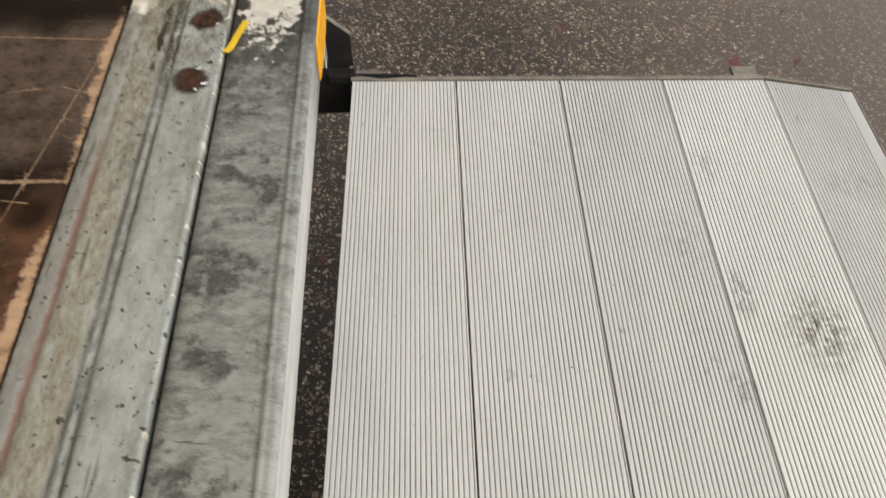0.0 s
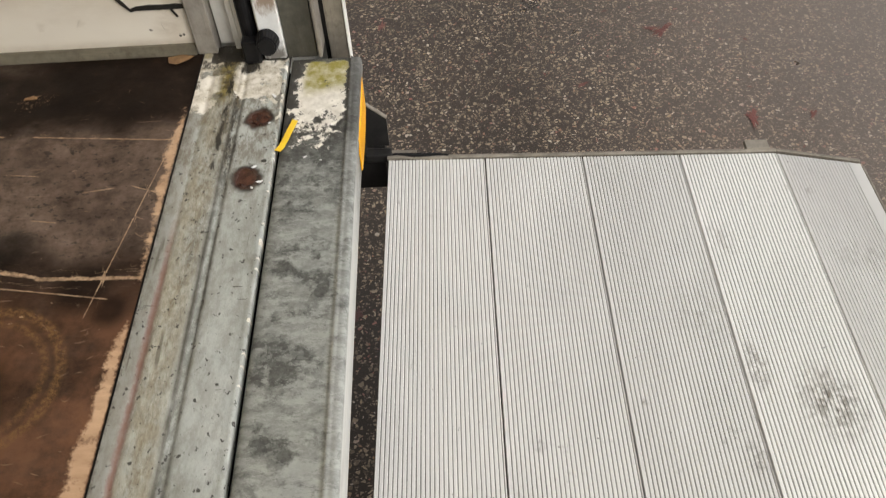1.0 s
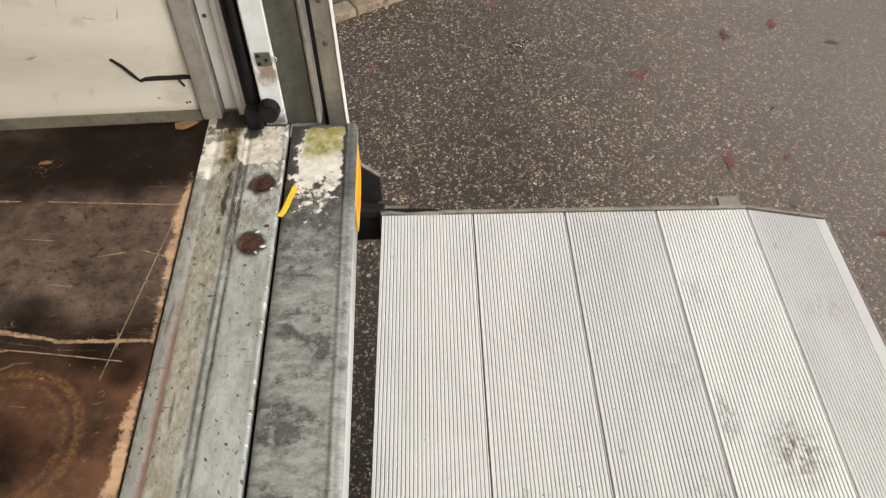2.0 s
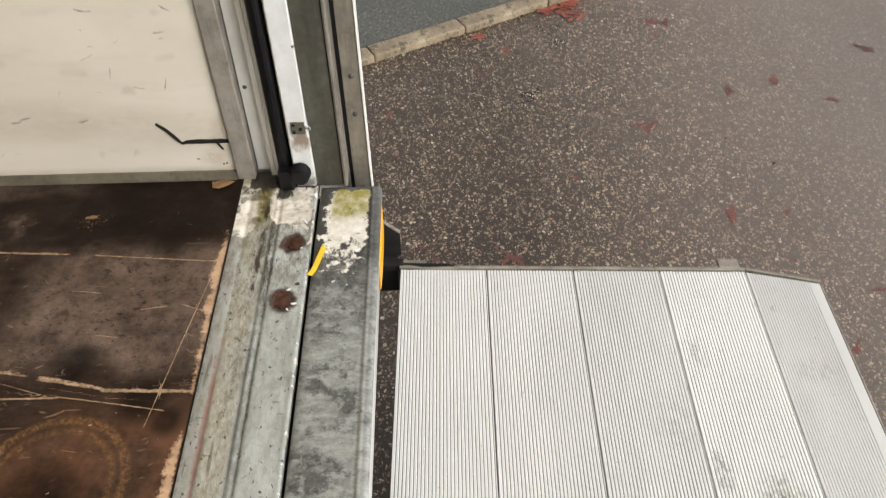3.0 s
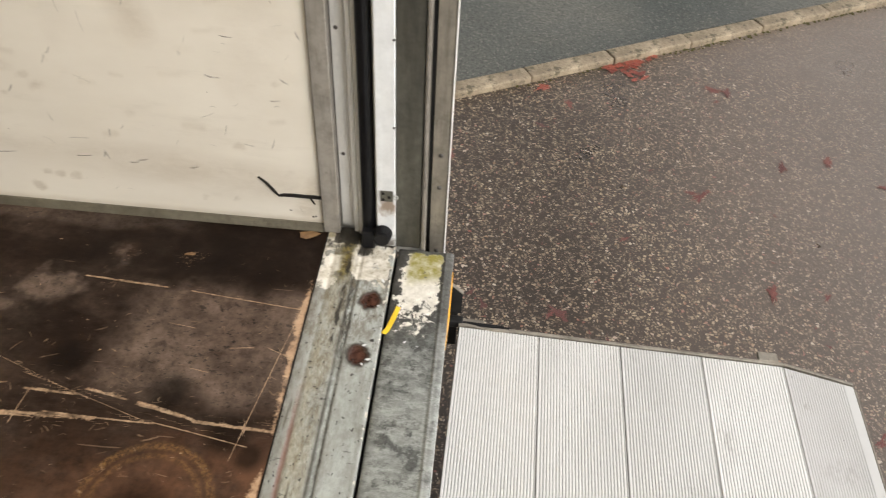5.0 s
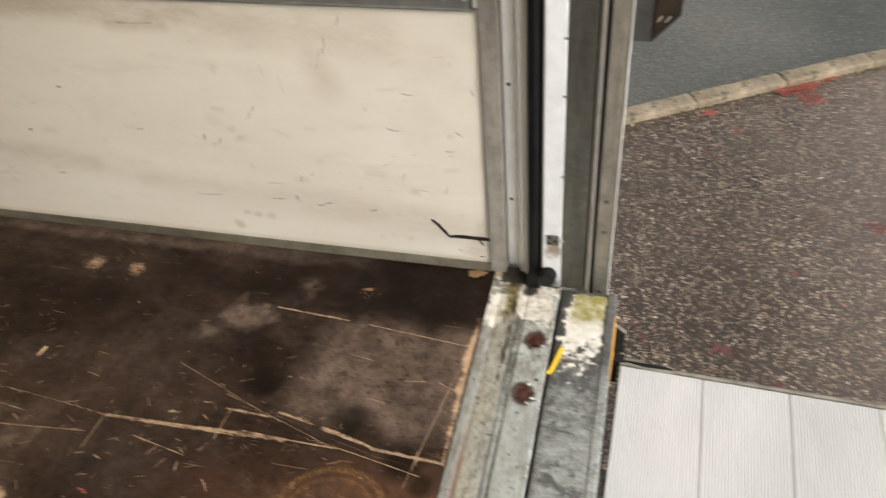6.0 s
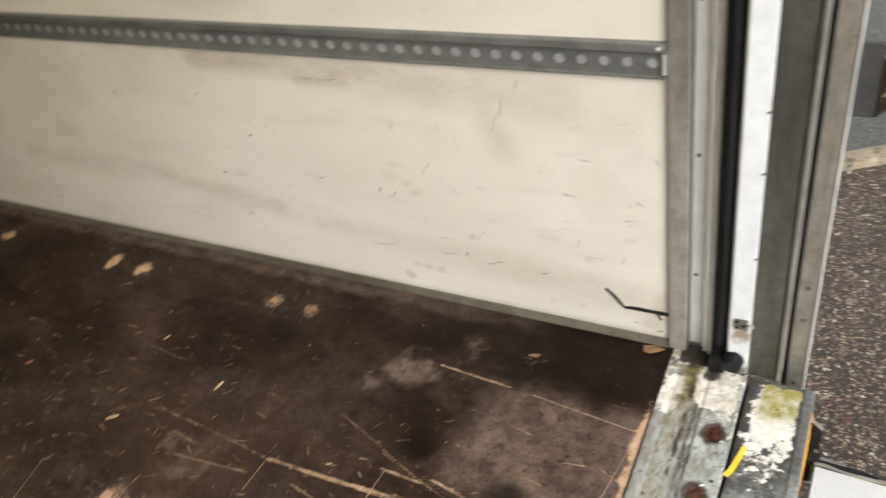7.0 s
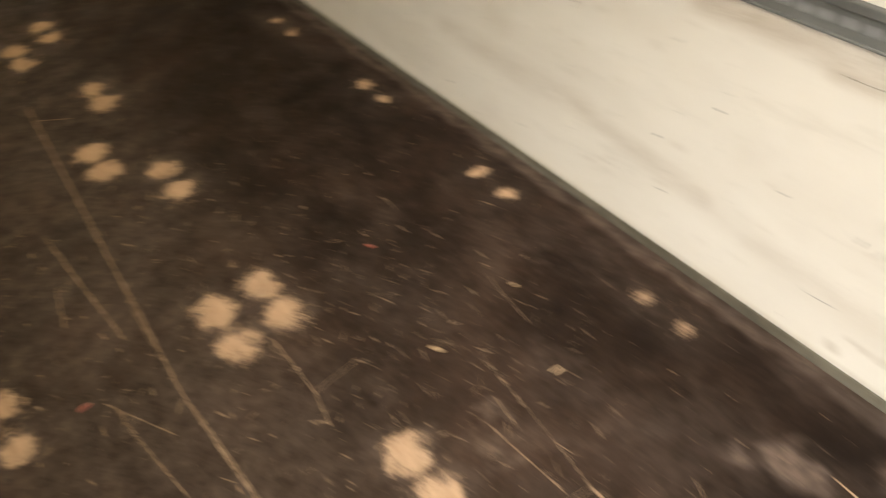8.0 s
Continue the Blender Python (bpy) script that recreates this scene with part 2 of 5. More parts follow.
    off = calc(m, "ADD", calc(m, "ABSOLUTE", calc(m, "ADD", calc(m, "ADD", across.outputs[0], 0.168), wander)), calc(m, "MULTIPLY", grain, 1.5))
    red = calc(m, "MULTIPLY", attribute(m, "primer"), ramp(m, off, (0.0030, 0.95), (0.0058, 0.0)))
    color = mix(m, red, color, (0.17, 0.078, 0.060))
    ragged = calc(m, "ADD", attribute(m, "white"), calc(m, "MULTIPLY", calc(m, "SUBTRACT", noisy(m, 60, 10, 0.85), 0.5), 2.0))
    flake = ramp(m, ragged, (0.47, 0.0), (0.49, 1.0))
    cream = ramp(m, noisy(m, 32, 9, 0.8), (0.33, (0.13, 0.11, 0.07)), (0.42, (0.44, 0.405, 0.33)), (0.56, (0.66, 0.63, 0.57)))
    color = mix(m, flake, color, cream)
    moss = calc(m, "MULTIPLY", attribute(m, "moss"), ramp(m, noisy(m, 45, 7, 0.8), (0.32, 0.3), (0.50, 1.0)))
    color = mix(m, moss, color, ramp(m, noisy(m, 60, 5, 0.7), (0.4, (0.045, 0.032, 0.013)), (0.62, (0.20, 0.16, 0.045))))
    color = mix(m, ramp(m, calc(m, "ADD", attribute(m, "gunk"), calc(m, "MULTIPLY", calc(m, "SUBTRACT", noisy(m, 75, 8, 0.8, (1.3, 0.4, 1)), 0.5), 1.5)), (0.42, 0.0), (0.62, 0.95)), color, (0.014, 0.011, 0.008))
    rust = ramp(m, calc(m, "ADD", attribute(m, "rust"), calc(m, "MULTIPLY", calc(m, "SUBTRACT", noisy(m, 50, 6, 0.75), 0.5), 0.6)), (0.10, 0.0), (0.40, 0.85), (0.55, 1.0))
    core = ramp(m, attribute(m, "rust"), (0.10, (0.11, 0.10, 0.08)), (0.35, (0.03, 0.023, 0.018)), (0.60, (0.045, 0.020, 0.013)), (1.0, (0.062, 0.026, 0.017)))
    core = mix(m, 1.0, core, ramp(m, noisy(m, 55, 6, 0.75), (0.35, 0.45), (0.65, 1.45)), "MULTIPLY")
    color = mix(m, rust, color, core)
    pool = ramp(m, attribute(m, "rust"), (0.62, 0.0), (0.75, 1.0))
    wet = mix(m, pool, ramp(m, noisy(m, 9, 5), (0.3, 0.32), (0.7, 0.6)), 0.10)
    height = calc(m, "ADD", flake, calc(m, "MULTIPLY", noisy(m, 80, 6, 0.7), 0.6))
    return finish(m, color, wet, calc(m, "MULTIPLY", height, calc(m, "SUBTRACT", 1.0, pool)), 0.4, 0.002)


def galvanised_material():
    m = material("galvanised_steel", 0.45, 0.35)
    pale = ramp(m, noisy(m, 48, 10, 0.8, (0.7, 1.1, 1)), (0.36, (0.18, 0.187, 0.175)), (0.5, (0.27, 0.281, 0.265)), (0.62, (0.38, 0.395, 0.375)))
    dull = ramp(m, noisy(m, 90, 8, 0.8), (0.38, (0.055, 0.056, 0.052)), (0.62, (0.13, 0.134, 0.126)))
    lean = calc(m, "MULTIPLY", calc(m, "SUBTRACT", attribute(m, "blot"), 0.5), 0.46)
    patch = calc(m, "ADD", noisy(m, 15, 10, 0.78, (0.75, 1, 1)), lean)
    dist, plate, other = cells(m, 62, 0.012)
    patch = calc(m, "ADD", patch, calc(m, "MULTIPLY", calc(m, "SUBTRACT", plate, 0.5), 0.12))
    dist, plate, other = cells(m, 150, 0.008)
    patch = calc(m, "ADD", patch, calc(m, "MULTIPLY", calc(m, "SUBTRACT", plate, 0.5), 0.07))
    color = mix(m, ramp(m, patch, (0.475, 0.0), (0.51, 0.42), (0.56, 0.5), (0.60, 0.95)), pale, dull)
    smear = calc(m, "SUBTRACT", noisy(m, 36, 10, 0.8, (0.45, 1.2, 1)), calc(m, "MULTIPLY", lean, 0.6))
    color = mix(m, ramp(m, smear, (0.545, 0.0), (0.575, 0.6)), color, (0.40, 0.415, 0.395))
    nick = ramp(m, noisy(m, 30, 3, 0.6, (0.25, 2.5, 1), 0.3), (0.70, 0.0), (0.72, 0.8))
    color = mix(m, nick, color, (0.05, 0.05, 0.045))
    pale_face = attribute(m, "pale_face")
    color = mix(m, pale_face, color, ramp(m, noisy(m, 20, 4, 0.6, (1, 0.1, 1)), (0.3, (0.50, 0.505, 0.485)), (0.7, (0.64, 0.645, 0.62))))
    soil = calc(m, "MULTIPLY", attribute(m, "dark_mask"), 0.85)
    color = mix(m, soil, color, (0.050, 0.046, 0.041))
    ragged = calc(m, "ADD", attribute(m, "white"), calc(m, "MULTIPLY", calc(m, "SUBTRACT", noisy(m, 60, 10, 0.85), 0.5), 2.4))
    flake = ramp(m, ragged, (0.47, 0.0), (0.49, 1.0))
    color = mix(m, flake, color, ramp(m, noisy(m, 40, 5), (0.3, (0.5, 0.47, 0.41)), (0.7, (0.78, 0.75, 0.68))))
    moss = calc(m, "MULTIPLY", calc(m, "MULTIPLY", attribute(m, "moss"), flake), ramp(m, noisy(m, 38, 5, 0.7), (0.3, 0.35), (0.6, 1.0)))
    color = mix(m, moss, color, (0.25, 0.22, 0.045))
    b = m.node_tree.nodes["Principled BSDF"]
    link(m, calc(m, "MULTIPLY", calc(m, "SUBTRACT", 1.0, flake), 0.35), b.inputs["Metallic"])
    return finish(m, color, ramp(m, noisy(m, 14, 4), (0.3, 0.38), (0.7, 0.62)), calc(m, "ADD", calc(m, "MULTIPLY", flake, 0.8), calc(m, "MULTIPLY", noisy(m, 60, 5), 0.6)), 0.3, 0.002)


def metal_material(name, light, dark, scale=6, rough=(0.35, 0.6), metal=0.4, along=(1, 1, 0.15), blots=0.8, grime=0.0):
    m = material(name, 0.5, metal)
    color = ramp(m, noisy(m, scale, 5, 0.6, along), (0.3, dark), (0.7, light))
    blot = ramp(m, noisy(m, scale * 2.5, 5, 0.7), (0.32, 0.62), (0.6, 1.08))
    color = mix(m, blots, color, blot, "MULTIPLY")
    if grime:
        run = calc(m, "MULTIPLY", ramp(m, noisy(m, 42, 7, 0.75, tuple(1.3 if k > 0.5 else 0.10 for k in along)), (0.50, 0.0), (0.66, grime)), ramp(m, noisy(m, 5, 4), (0.35, 0.4), (0.6, 1.0)))
        color = mix(m, run, color, (0.050, 0.042, 0.031))
        blotch = ramp(m, noisy(m, 17, 9, 0.8), (0.56, 0.0), (0.68, grime))
        color = mix(m, blotch, color, (0.062, 0.050, 0.036))
    return finish(m, color, ramp(m, noisy(m, scale * 3, 4), (0.3, rough[0]), (0.7, rough[1])), noisy(m, 60, 4), 0.15, 0.002)


def deck_material():
    m = material("ribbed_aluminium", 0.45, 0.35)
    shade = node(m, "ObjectInfo").outputs["Color"]
    base = ramp(m, noisy(m, 4, 5, 0.6, (1, 0.4, 1)), (0.3, (0.72, 0.71, 0.685)), (0.7, (0.83, 0.82, 0.795)))
    base = mix(m, 1.0, base, shade, "MULTIPLY")
    rubbed = ramp(m, noisy(m, 14, 6, 0.75, (1, 0.6, 1)), (0.62, 0.0), (0.76, 0.28))
    base = mix(m, rubbed, base, (0.30, 0.295, 0.28))
    scuff = calc(m, "MULTIPLY", ramp(m, noisy(m, 34, 6, 0.75, (1, 0.5, 1)), (0.58, 0.0), (0.66, 0.4)), ramp(m, noisy(m, 3.2, 3), (0.54, 0.0), (0.66, 1.0)))
    base = mix(m, scuff, base, (0.20, 0.19, 0.175))
    spots = ramp(m, noisy(m, 66, 2), (0.735, 0.0), (0.755, 0.85))
    base = mix(m, spots, base, (0.06, 0.058, 0.052))
    for u, v, reach, wide, strength in ((0.905, -0.72, 0.085, 0.8, 0.9), (0.695, -0.505, 0.075, 0.7, 0.26), (0.777, -0.635, 0.030, 0.4, 0.75), (0.788, -0.29, 0.040, 0.5, 0.32),
                                        (1.10, -0.345, 0.085, 1.6, 0.3), (1.045, -0.14, 0.014, 1.0, 0.9), (0.535, -0.715, 0.010, 1.0, 1.0), (0.728, -0.84, 0.03, 0.6, 0.7), (0.50, -0.215, 0.05, 1.6, 0.15)):
        at = node(m, "VectorMath", operation="DISTANCE")
        link(m, coords(m, (1, wide, 0)), at.inputs[0])
        at.inputs[1].default_value = (u, v * wide, 0)
        blot = calc(m, "MULTIPLY", ramp(m, at.outputs["Value"], (reach * 0.2, 1.0), (reach, 0.0)), ramp(m, noisy(m, 46, 7, 0.78, (1.2, 0.7, 1)), (0.45, 0.0), (0.58, strength)))
        base = mix(m, blot, base, (0.17, 0.145, 0.115))
    return finish(m, base, ramp(m, noisy(m, 10, 4), (0.3, 0.36), (0.7, 0.5)), noisy(m, 220, 2, 0.5, (1, 0.1, 1)), 0.08, 0.001)


def groove_material():
    m = material("grimy_groove", 0.7, 0.2)
    c = ramp(m, noisy(m, 9, 5, 0.6, (1, 0.4, 1)), (0.3, (0.20, 0.195, 0.182)), (0.7, (0.36, 0.352, 0.335)))
    return finish(m, c)


def wall_material():
    m = material("cream_wall_panel", 0.42)
    base = ramp(m, noisy(m, 2.2, 6, 0.6, (0.6, 1, 1.6)), (0.3, (0.60, 0.555, 0.475)), (0.7, (0.69, 0.65, 0.57)))
    smear = ramp(m, noisy(m, 5, 7, 0.72, (0.35, 1, 1.7)), (0.57, 0.0), (0.72, 0.22))
    base = mix(m, smear, base, (0.33, 0.29, 0.225))
    ticks = ramp(m, noisy(m, 26, 2, 0.5, (0.7, 1, 1)), (0.745, 0.0), (0.765, 0.85))
    base = mix(m, ticks, base, (0.075, 0.066, 0.052))
    scuff = ramp(m, noisy(m, 12, 3, 0.6, (0.45, 1, 2.4)), (0.76, 0.0), (0.775, 0.6))
    base = mix(m, scuff, base, (0.20, 0.175, 0.14))
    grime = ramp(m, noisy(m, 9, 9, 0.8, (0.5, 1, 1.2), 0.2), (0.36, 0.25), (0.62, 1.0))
    base = mix(m, calc(m, "MULTIPLY", attribute(m, "stain_and_foot"), grime), base, (0.33, 0.265, 0.19))
    base = mix(m, scratches(m, 1.6), base, (0.05, 0.041, 0.031))
    nick = ramp(m, noisy(m, 48, 3, 0.6, (0.9, 1, 0.8)), (0.735, 0.0), (0.76, 0.8))
    base = mix(m, nick, base, (0.16, 0.125, 0.09))
    return finish(m, base, ramp(m, noisy(m, 6, 4), (0.3, 0.32), (0.7, 0.55)), noisy(m, 35, 5), 0.12, 0.002)


def plain(name, light, dark, rough=0.5, metal=0.0, scale=12, bump=0.2):
    m = material(name, rough, metal)
    if light[0] < 0.05:
        m.node_tree.nodes["Principled BSDF"].inputs["Specular IOR Level"].default_value = 0.25
    return finish(m, ramp(m, noisy(m, scale, 5, 0.65), (0.3, dark), (0.7, light)), None, noisy(m, scale * 5, 4), bump, 0.002)


def leaf_material(name, dark, light):
    m = material(name, 0.35)
    tone = ramp(m, chance(m), (0.0, dark), (0.6, light), (1.0, tuple(0.5 * (p + q) for p, q in zip(dark, light))))
    return finish(m, mix(m, 1.0, tone, ramp(m, noisy(m, 60, 4), (0.36, 0.35), (0.62, 1.4)), "MULTIPLY"), None, noisy(m, 80, 3), 0.5, 0.003)


ASPHALT, FOOTWAY, KERB = asphalt_material(), footway_material(), kerb_material()
PLYWOOD, SILL, GALV = floor_material(), sill_material(), galvanised_material()
DECK, GROOVE, WALL = deck_material(), groove_material(), wall_material()
SHALLOW = plain("shallow_pale_groove", (0.54, 0.535, 0.515), (0.40, 0.395, 0.38), 0.6, 0.2, 9, 0.1)
SKIRT = metal_material("grimy_skirting_aluminium", (0.165, 0.147, 0.11), (0.065, 0.056, 0.039), 9, (0.45, 0.7), 0.2, (0.15, 1, 1), 0.8, 0.7)
TRIM = metal_material("dull_aluminium", (0.33, 0.305, 0.27), (0.15, 0.134, 0.112), 8, (0.35, 0.6), 0.25, (1, 1, 0.15), 0.8, 0.45)
CHANNEL = metal_material("pale_channel_aluminium", (0.76, 0.75, 0.72), (0.66, 0.65, 0.62), 6, (0.35, 0.55), 0.1, (1, 1, 0.15), 0.25, 0.12)
WHITE = metal_material("white_coated_steel", (0.72, 0.735, 0.74), (0.58, 0.585, 0.58), 9, (0.3, 0.5), 0.0, (1, 1, 0.2), 0.3)


def stained_white():
    m = metal_material("stained_white_strip", (0.72, 0.735, 0.74), (0.58, 0.585, 0.58), 9, (0.3, 0.5), 0.0, (1, 1, 0.2), 0.3)
    b = m.node_tree.nodes["Principled BSDF"]
    color = b.inputs["Base Color"].links[0].from_socket
    for centre, reach, stretch, tone in (((-0.025, 1.995, 1.352), 0.035, (1.2, 0.2, 0.9), (0.20, 0.13, 0.075)), ((-0.03, 1.995, 1.212), 0.04, (0.9, 0.2, 1.0), (0.06, 0.048, 0.034))):
        at = node(m, "VectorMath", operation="DISTANCE")
        link(m, coords(m, stretch), at.inputs[0])
        at.inputs[1].default_value = [c * k for c, k in zip(centre, stretch)]
        spread = calc(m, "ADD", at.outputs["Value"], calc(m, "MULTIPLY", calc(m, "SUBTRACT", noisy(m, 60, 6, 0.75, (1, 1, 0.5)), 0.5), 0.08))
        color = mix(m, ramp(m, spread, (reach * 0.4, 0.85), (reach, 0.0)), color, tone)
    link(m, color, b.inputs["Base Color"])
    return m


STRIP = stained_white()
POST = metal_material("dirty_grey_post", (0.135, 0.130, 0.106), (0.034, 0.032, 0.025), 11, (0.35, 0.6), 0.3, (1, 1, 0.15), 0.9, 0.5)
GUIDE = metal_material("worn_guide_aluminium", (0.38, 0.345, 0.29), (0.20, 0.178, 0.142), 6, (0.35, 0.6), 0.4, (1, 1, 0.15), 0.8, 0.45)
RUBBER = plain("black_rubber", (0.010, 0.010, 0.011), (0.004, 0.004, 0.005), 0.36, 0, 30)
RUSTY = plain("rust_stained_black_steel", (0.040, 0.024, 0.012), (0.010, 0.009, 0.008), 0.55, 0.1, 26)
BLACK = plain("black_painted_steel", (0.022, 0.021, 0.020), (0.010, 0.010, 0.010), 0.5, 0.1, 18)
RAILS = metal_material("grey_lashing_rail", (0.20, 0.20, 0.185), (0.12, 0.12, 0.112), 5, (0.4, 0.6), 0.3, (0.15, 1, 1))
HOLE_SHADE = plain("grey_hole_shade", (0.40, 0.405, 0.40), (0.30, 0.305, 0.30), 0.5, 0.2, 14)
STEEL = plain("dark_bracket_steel", (0.070, 0.067, 0.062), (0.035, 0.034, 0.032), 0.5, 0.3, 20)
ORANGE = plain("orange_reflective_tape", (0.85, 0.42, 0.012), (0.72, 0.32, 0.01), 0.3, 0, 40)
YELLOW = plain("yellow_plastic", (0.85, 0.60, 0.04), (0.75, 0.48, 0.03), 0.4, 0, 40)
RIVET = plain("dark_rivet_steel", (0.12, 0.11, 0.10), (0.06, 0.055, 0.05), 0.4, 0.5, 60)
BRIGHT = plain("bright_steel", (0.6, 0.59, 0.57), (0.45, 0.44, 0.42), 0.35, 0.6, 30)
CRACK = plain("dark_torn_core", (0.022, 0.019, 0.016), (0.010, 0.009, 0.008), 0.9, 0, 60)
LEAF = leaf_material("fallen_leaf", (0.16, 0.042, 0.030), (0.33, 0.085, 0.055))
SODDEN_LEAF = leaf_material("sodden_leaf", (0.105, 0.040, 0.034), (0.185, 0.064, 0.050))
STRAW = plain("dry_chip", (0.46, 0.33, 0.20), (0.30, 0.19, 0.10), 0.8, 0, 90)
DRY_LEAF = plain("dry_brown_leaf", (0.22, 0.125, 0.055), (0.11, 0.06, 0.026), 0.7, 0, 70)
MOSS = plain("kerb_moss", (0.11, 0.105, 0.03), (0.05, 0.042, 0.02), 0.9, 0, 50, 0.5)
BODY = plain("white_body_panel", (0.72, 0.72, 0.70), (0.60, 0.60, 0.58), 0.4, 0, 4)


def roof_material():
    """Glass-fibre sheet that lets a yellowish daylight through."""
    m = material("translucent_roof_sheet", 0.5)
    tone = ramp(m, noisy(m, 3, 5), (0.3, (0.84, 0.77, 0.58)), (0.7, (0.92, 0.86, 0.70)))
    b = m.node_tree.nodes["Principled BSDF"]
    glow = node(m, "BsdfTranslucent")
    both = node(m, "MixShader")
    link(m, tone, b.inputs["Base Color"])
    link(m, tone, glow.inputs["Color"])
    both.inputs[0].default_value = 0.66
    link(m, b.outputs[0], both.inputs[1])
    link(m, glow.outputs[0], both.inputs[2])
    link(m, both.outputs[0], m.node_tree.nodes["Material Output"].inputs["Surface"])
    return m


CEILING = roof_material()

# ---- building helpers ----


def mesh_of(bm, name, *materials):
    me = bpy.data.meshes.new(name)
    bm.to_mesh(me)
    bm.free()
    for m in materials:
        me.materials.append(m)
    return me


def thing(name, label, category, group="", kind="", at=(0, 0, 0)):
    ob = new(name)
    ob.empty_display_size = 0.05
    ob.location = at
    return tagged(ob, label, category, group, kind)


def part(name, bm, mat, parent, label=""):
    ob = new(name, mesh_of(bm, name, *(mat if isinstance(mat, tuple) else (mat,))))
    ob.parent = parent
    return tagged(ob, label)


def top(name, bm, mat, label, category, group="", kind=""):
    ob = new(name, mesh_of(bm, name, *(mat if isinstance(mat, tuple) else (mat,))))
    return tagged(ob, label, category, group, kind)


def box(x0, x1, y0, y1, z0, z1, bevel=0.0, bm=None):
    bm = bm or bmesh.new()
    made = bmesh.ops.create_cube(bm, size=1)["verts"]
    for v in made:
        v.co = Vector(((x0 + x1) / 2 + v.co.x * (x1 - x0), (y0 + y1) / 2 + v.co.y * (y1 - y0), (z0 + z1) / 2 + v.co.z * (z1 - z0)))
    if bevel:
        edges = list({e for v in made for e in v.link_edges})
        bmesh.ops.bevel(bm, geom=edges, offset=bevel, segments=2, affect="EDGES", profile=0.5)
    return bm


def prism(outline, y0, y1, bevel=0.0):
    """An outline in x and z, from y0 to y1."""
    bm = bmesh.new()
    a = [bm.verts.new((x, y0, z)) for x, z in outline]
    b = [bm.verts.new((x, y1, z)) for x, z in outline]
    n = len(a)
    bm.faces.new(a)
    bm.faces.new(b[::-1])
    for i in range(n):
        bm.faces.new((a[i], b[i], b[(i + 1) % n], a[(i + 1) % n]))
    bmesh.ops.recalc_face_normals(bm, faces=bm.faces)
    if bevel:
        bmesh.ops.bevel(bm, geom=list(bm.edges), offset=bevel, segments=1, affect="EDGES")
    return bm


def slab(outline, z0, z1):
    """An outline in x and y, from z0 to z1."""
    bm = bmesh.new()
    a = [bm.verts.new((x, y, z0)) for x, y in outline]
    b = [bm.verts.new((x, y, z1)) for x, y in outline]
    n = len(a)
    bm.faces.new(a[::-1])
    bm.faces.new(b)
    for i in range(n):
        bm.faces.new((a[i], a[(i + 1) % n], b[(i + 1) % n], b[i]))
    bmesh.ops.recalc_face_normals(bm, faces=bm.faces)
    return bm


def dome(r, depth, seg=12):
    """A rivet's head that bulges towards -y."""
    bm = bmesh.new()
    bmesh.ops.create_uvsphere(bm, u_segments=seg, v_segments=6, radius=r)
    for v in bm.verts:
        v.co.y *= depth / r
    return bm


def lattice(x, y, scale, seed):
    """Smooth value noise between 0 and 1."""
    rng = np.random.RandomState(seed)
    table = rng.rand(256, 256)
    u, v = x * scale + 97.0, y * scale + 53.0
    i, j = np.floor(u).astype(int), np.floor(v).astype(int)
    fu, fv = u - i, v - j
    fu, fv = fu * fu * (3 - 2 * fu), fv * fv * (3 - 2 * fv)
    i, j = i % 255, j % 255
    return (table[i, j] * (1 - fu) + table[i + 1, j] * fu) * (1 - fv) + (table[i, j + 1] * (1 - fu) + table[i + 1, j + 1] * fu) * fv


def fractal(x, y, scale, seed, octaves=4):
    total, weight = 0, 0
    for k in range(octaves):
        total = total + lattice(x, y, scale * 2 ** k, seed + k) * 0.6 ** k
        weight += 0.6 ** k
    return total / weight


def step(a, b, v):
    t = np.clip((v - a) / (b - a), 0, 1)
    return t * t * (3 - 2 * t)


def sheet(name, X, Y, Z, attrs, mat):
    """A grid of quads from three arrays of one shape, with float attributes on its points."""
    n, k = X.shape
    me = bpy.data.meshes.new(name)
    pts = np.stack([X, Y, Z], -1).reshape(-1, 3)
    idx = np.arange(n * k).reshape(n, k)
    quads = np.stack([idx[:-1, :-1], idx[1:, :-1], idx[1:, 1:], idx[:-1, 1:]], -1).reshape(-1, 4)
    me.from_pydata(pts.tolist(), [], quads.tolist())
    for key, values in attrs.items():
        a = me.attributes.new(key, "FLOAT", "POINT")
        a.data.foreach_set("value", np.clip(values, 0, 1).astype(np.float32).ravel())
    me.materials.append(mat)
    me.polygons.foreach_set("use_smooth", [True] * len(me.polygons))
    me.update()
    return new(name, me)


def stroke(X, Y, a, b, width):
    """1 on the line from a to b, falling to 0 at its edge."""
    ax, ay, bx, by = *a, *b
    dx, dy = bx - ax, by - ay
    t = np.clip(((X - ax) * dx + (Y - ay) * dy) / (dx * dx + dy * dy), 0, 1)
    d = np.hypot(X - ax - t * dx, Y - ay - t * dy)
    return np.clip(1.25 - d / width, 0, 1)


def scratch_field(xs, ys):
    X, Y = np.meshgrid(xs, ys, indexing="ij")
    return {"xs": xs, "ys": ys, "X": X, "Y": Y, "line": [np.full_like(X, 0.5) for k in range(2)], "gain": [np.zeros_like(X) for k in range(2)], "best": [np.full_like(X, 9.0) for k in range(2)]}


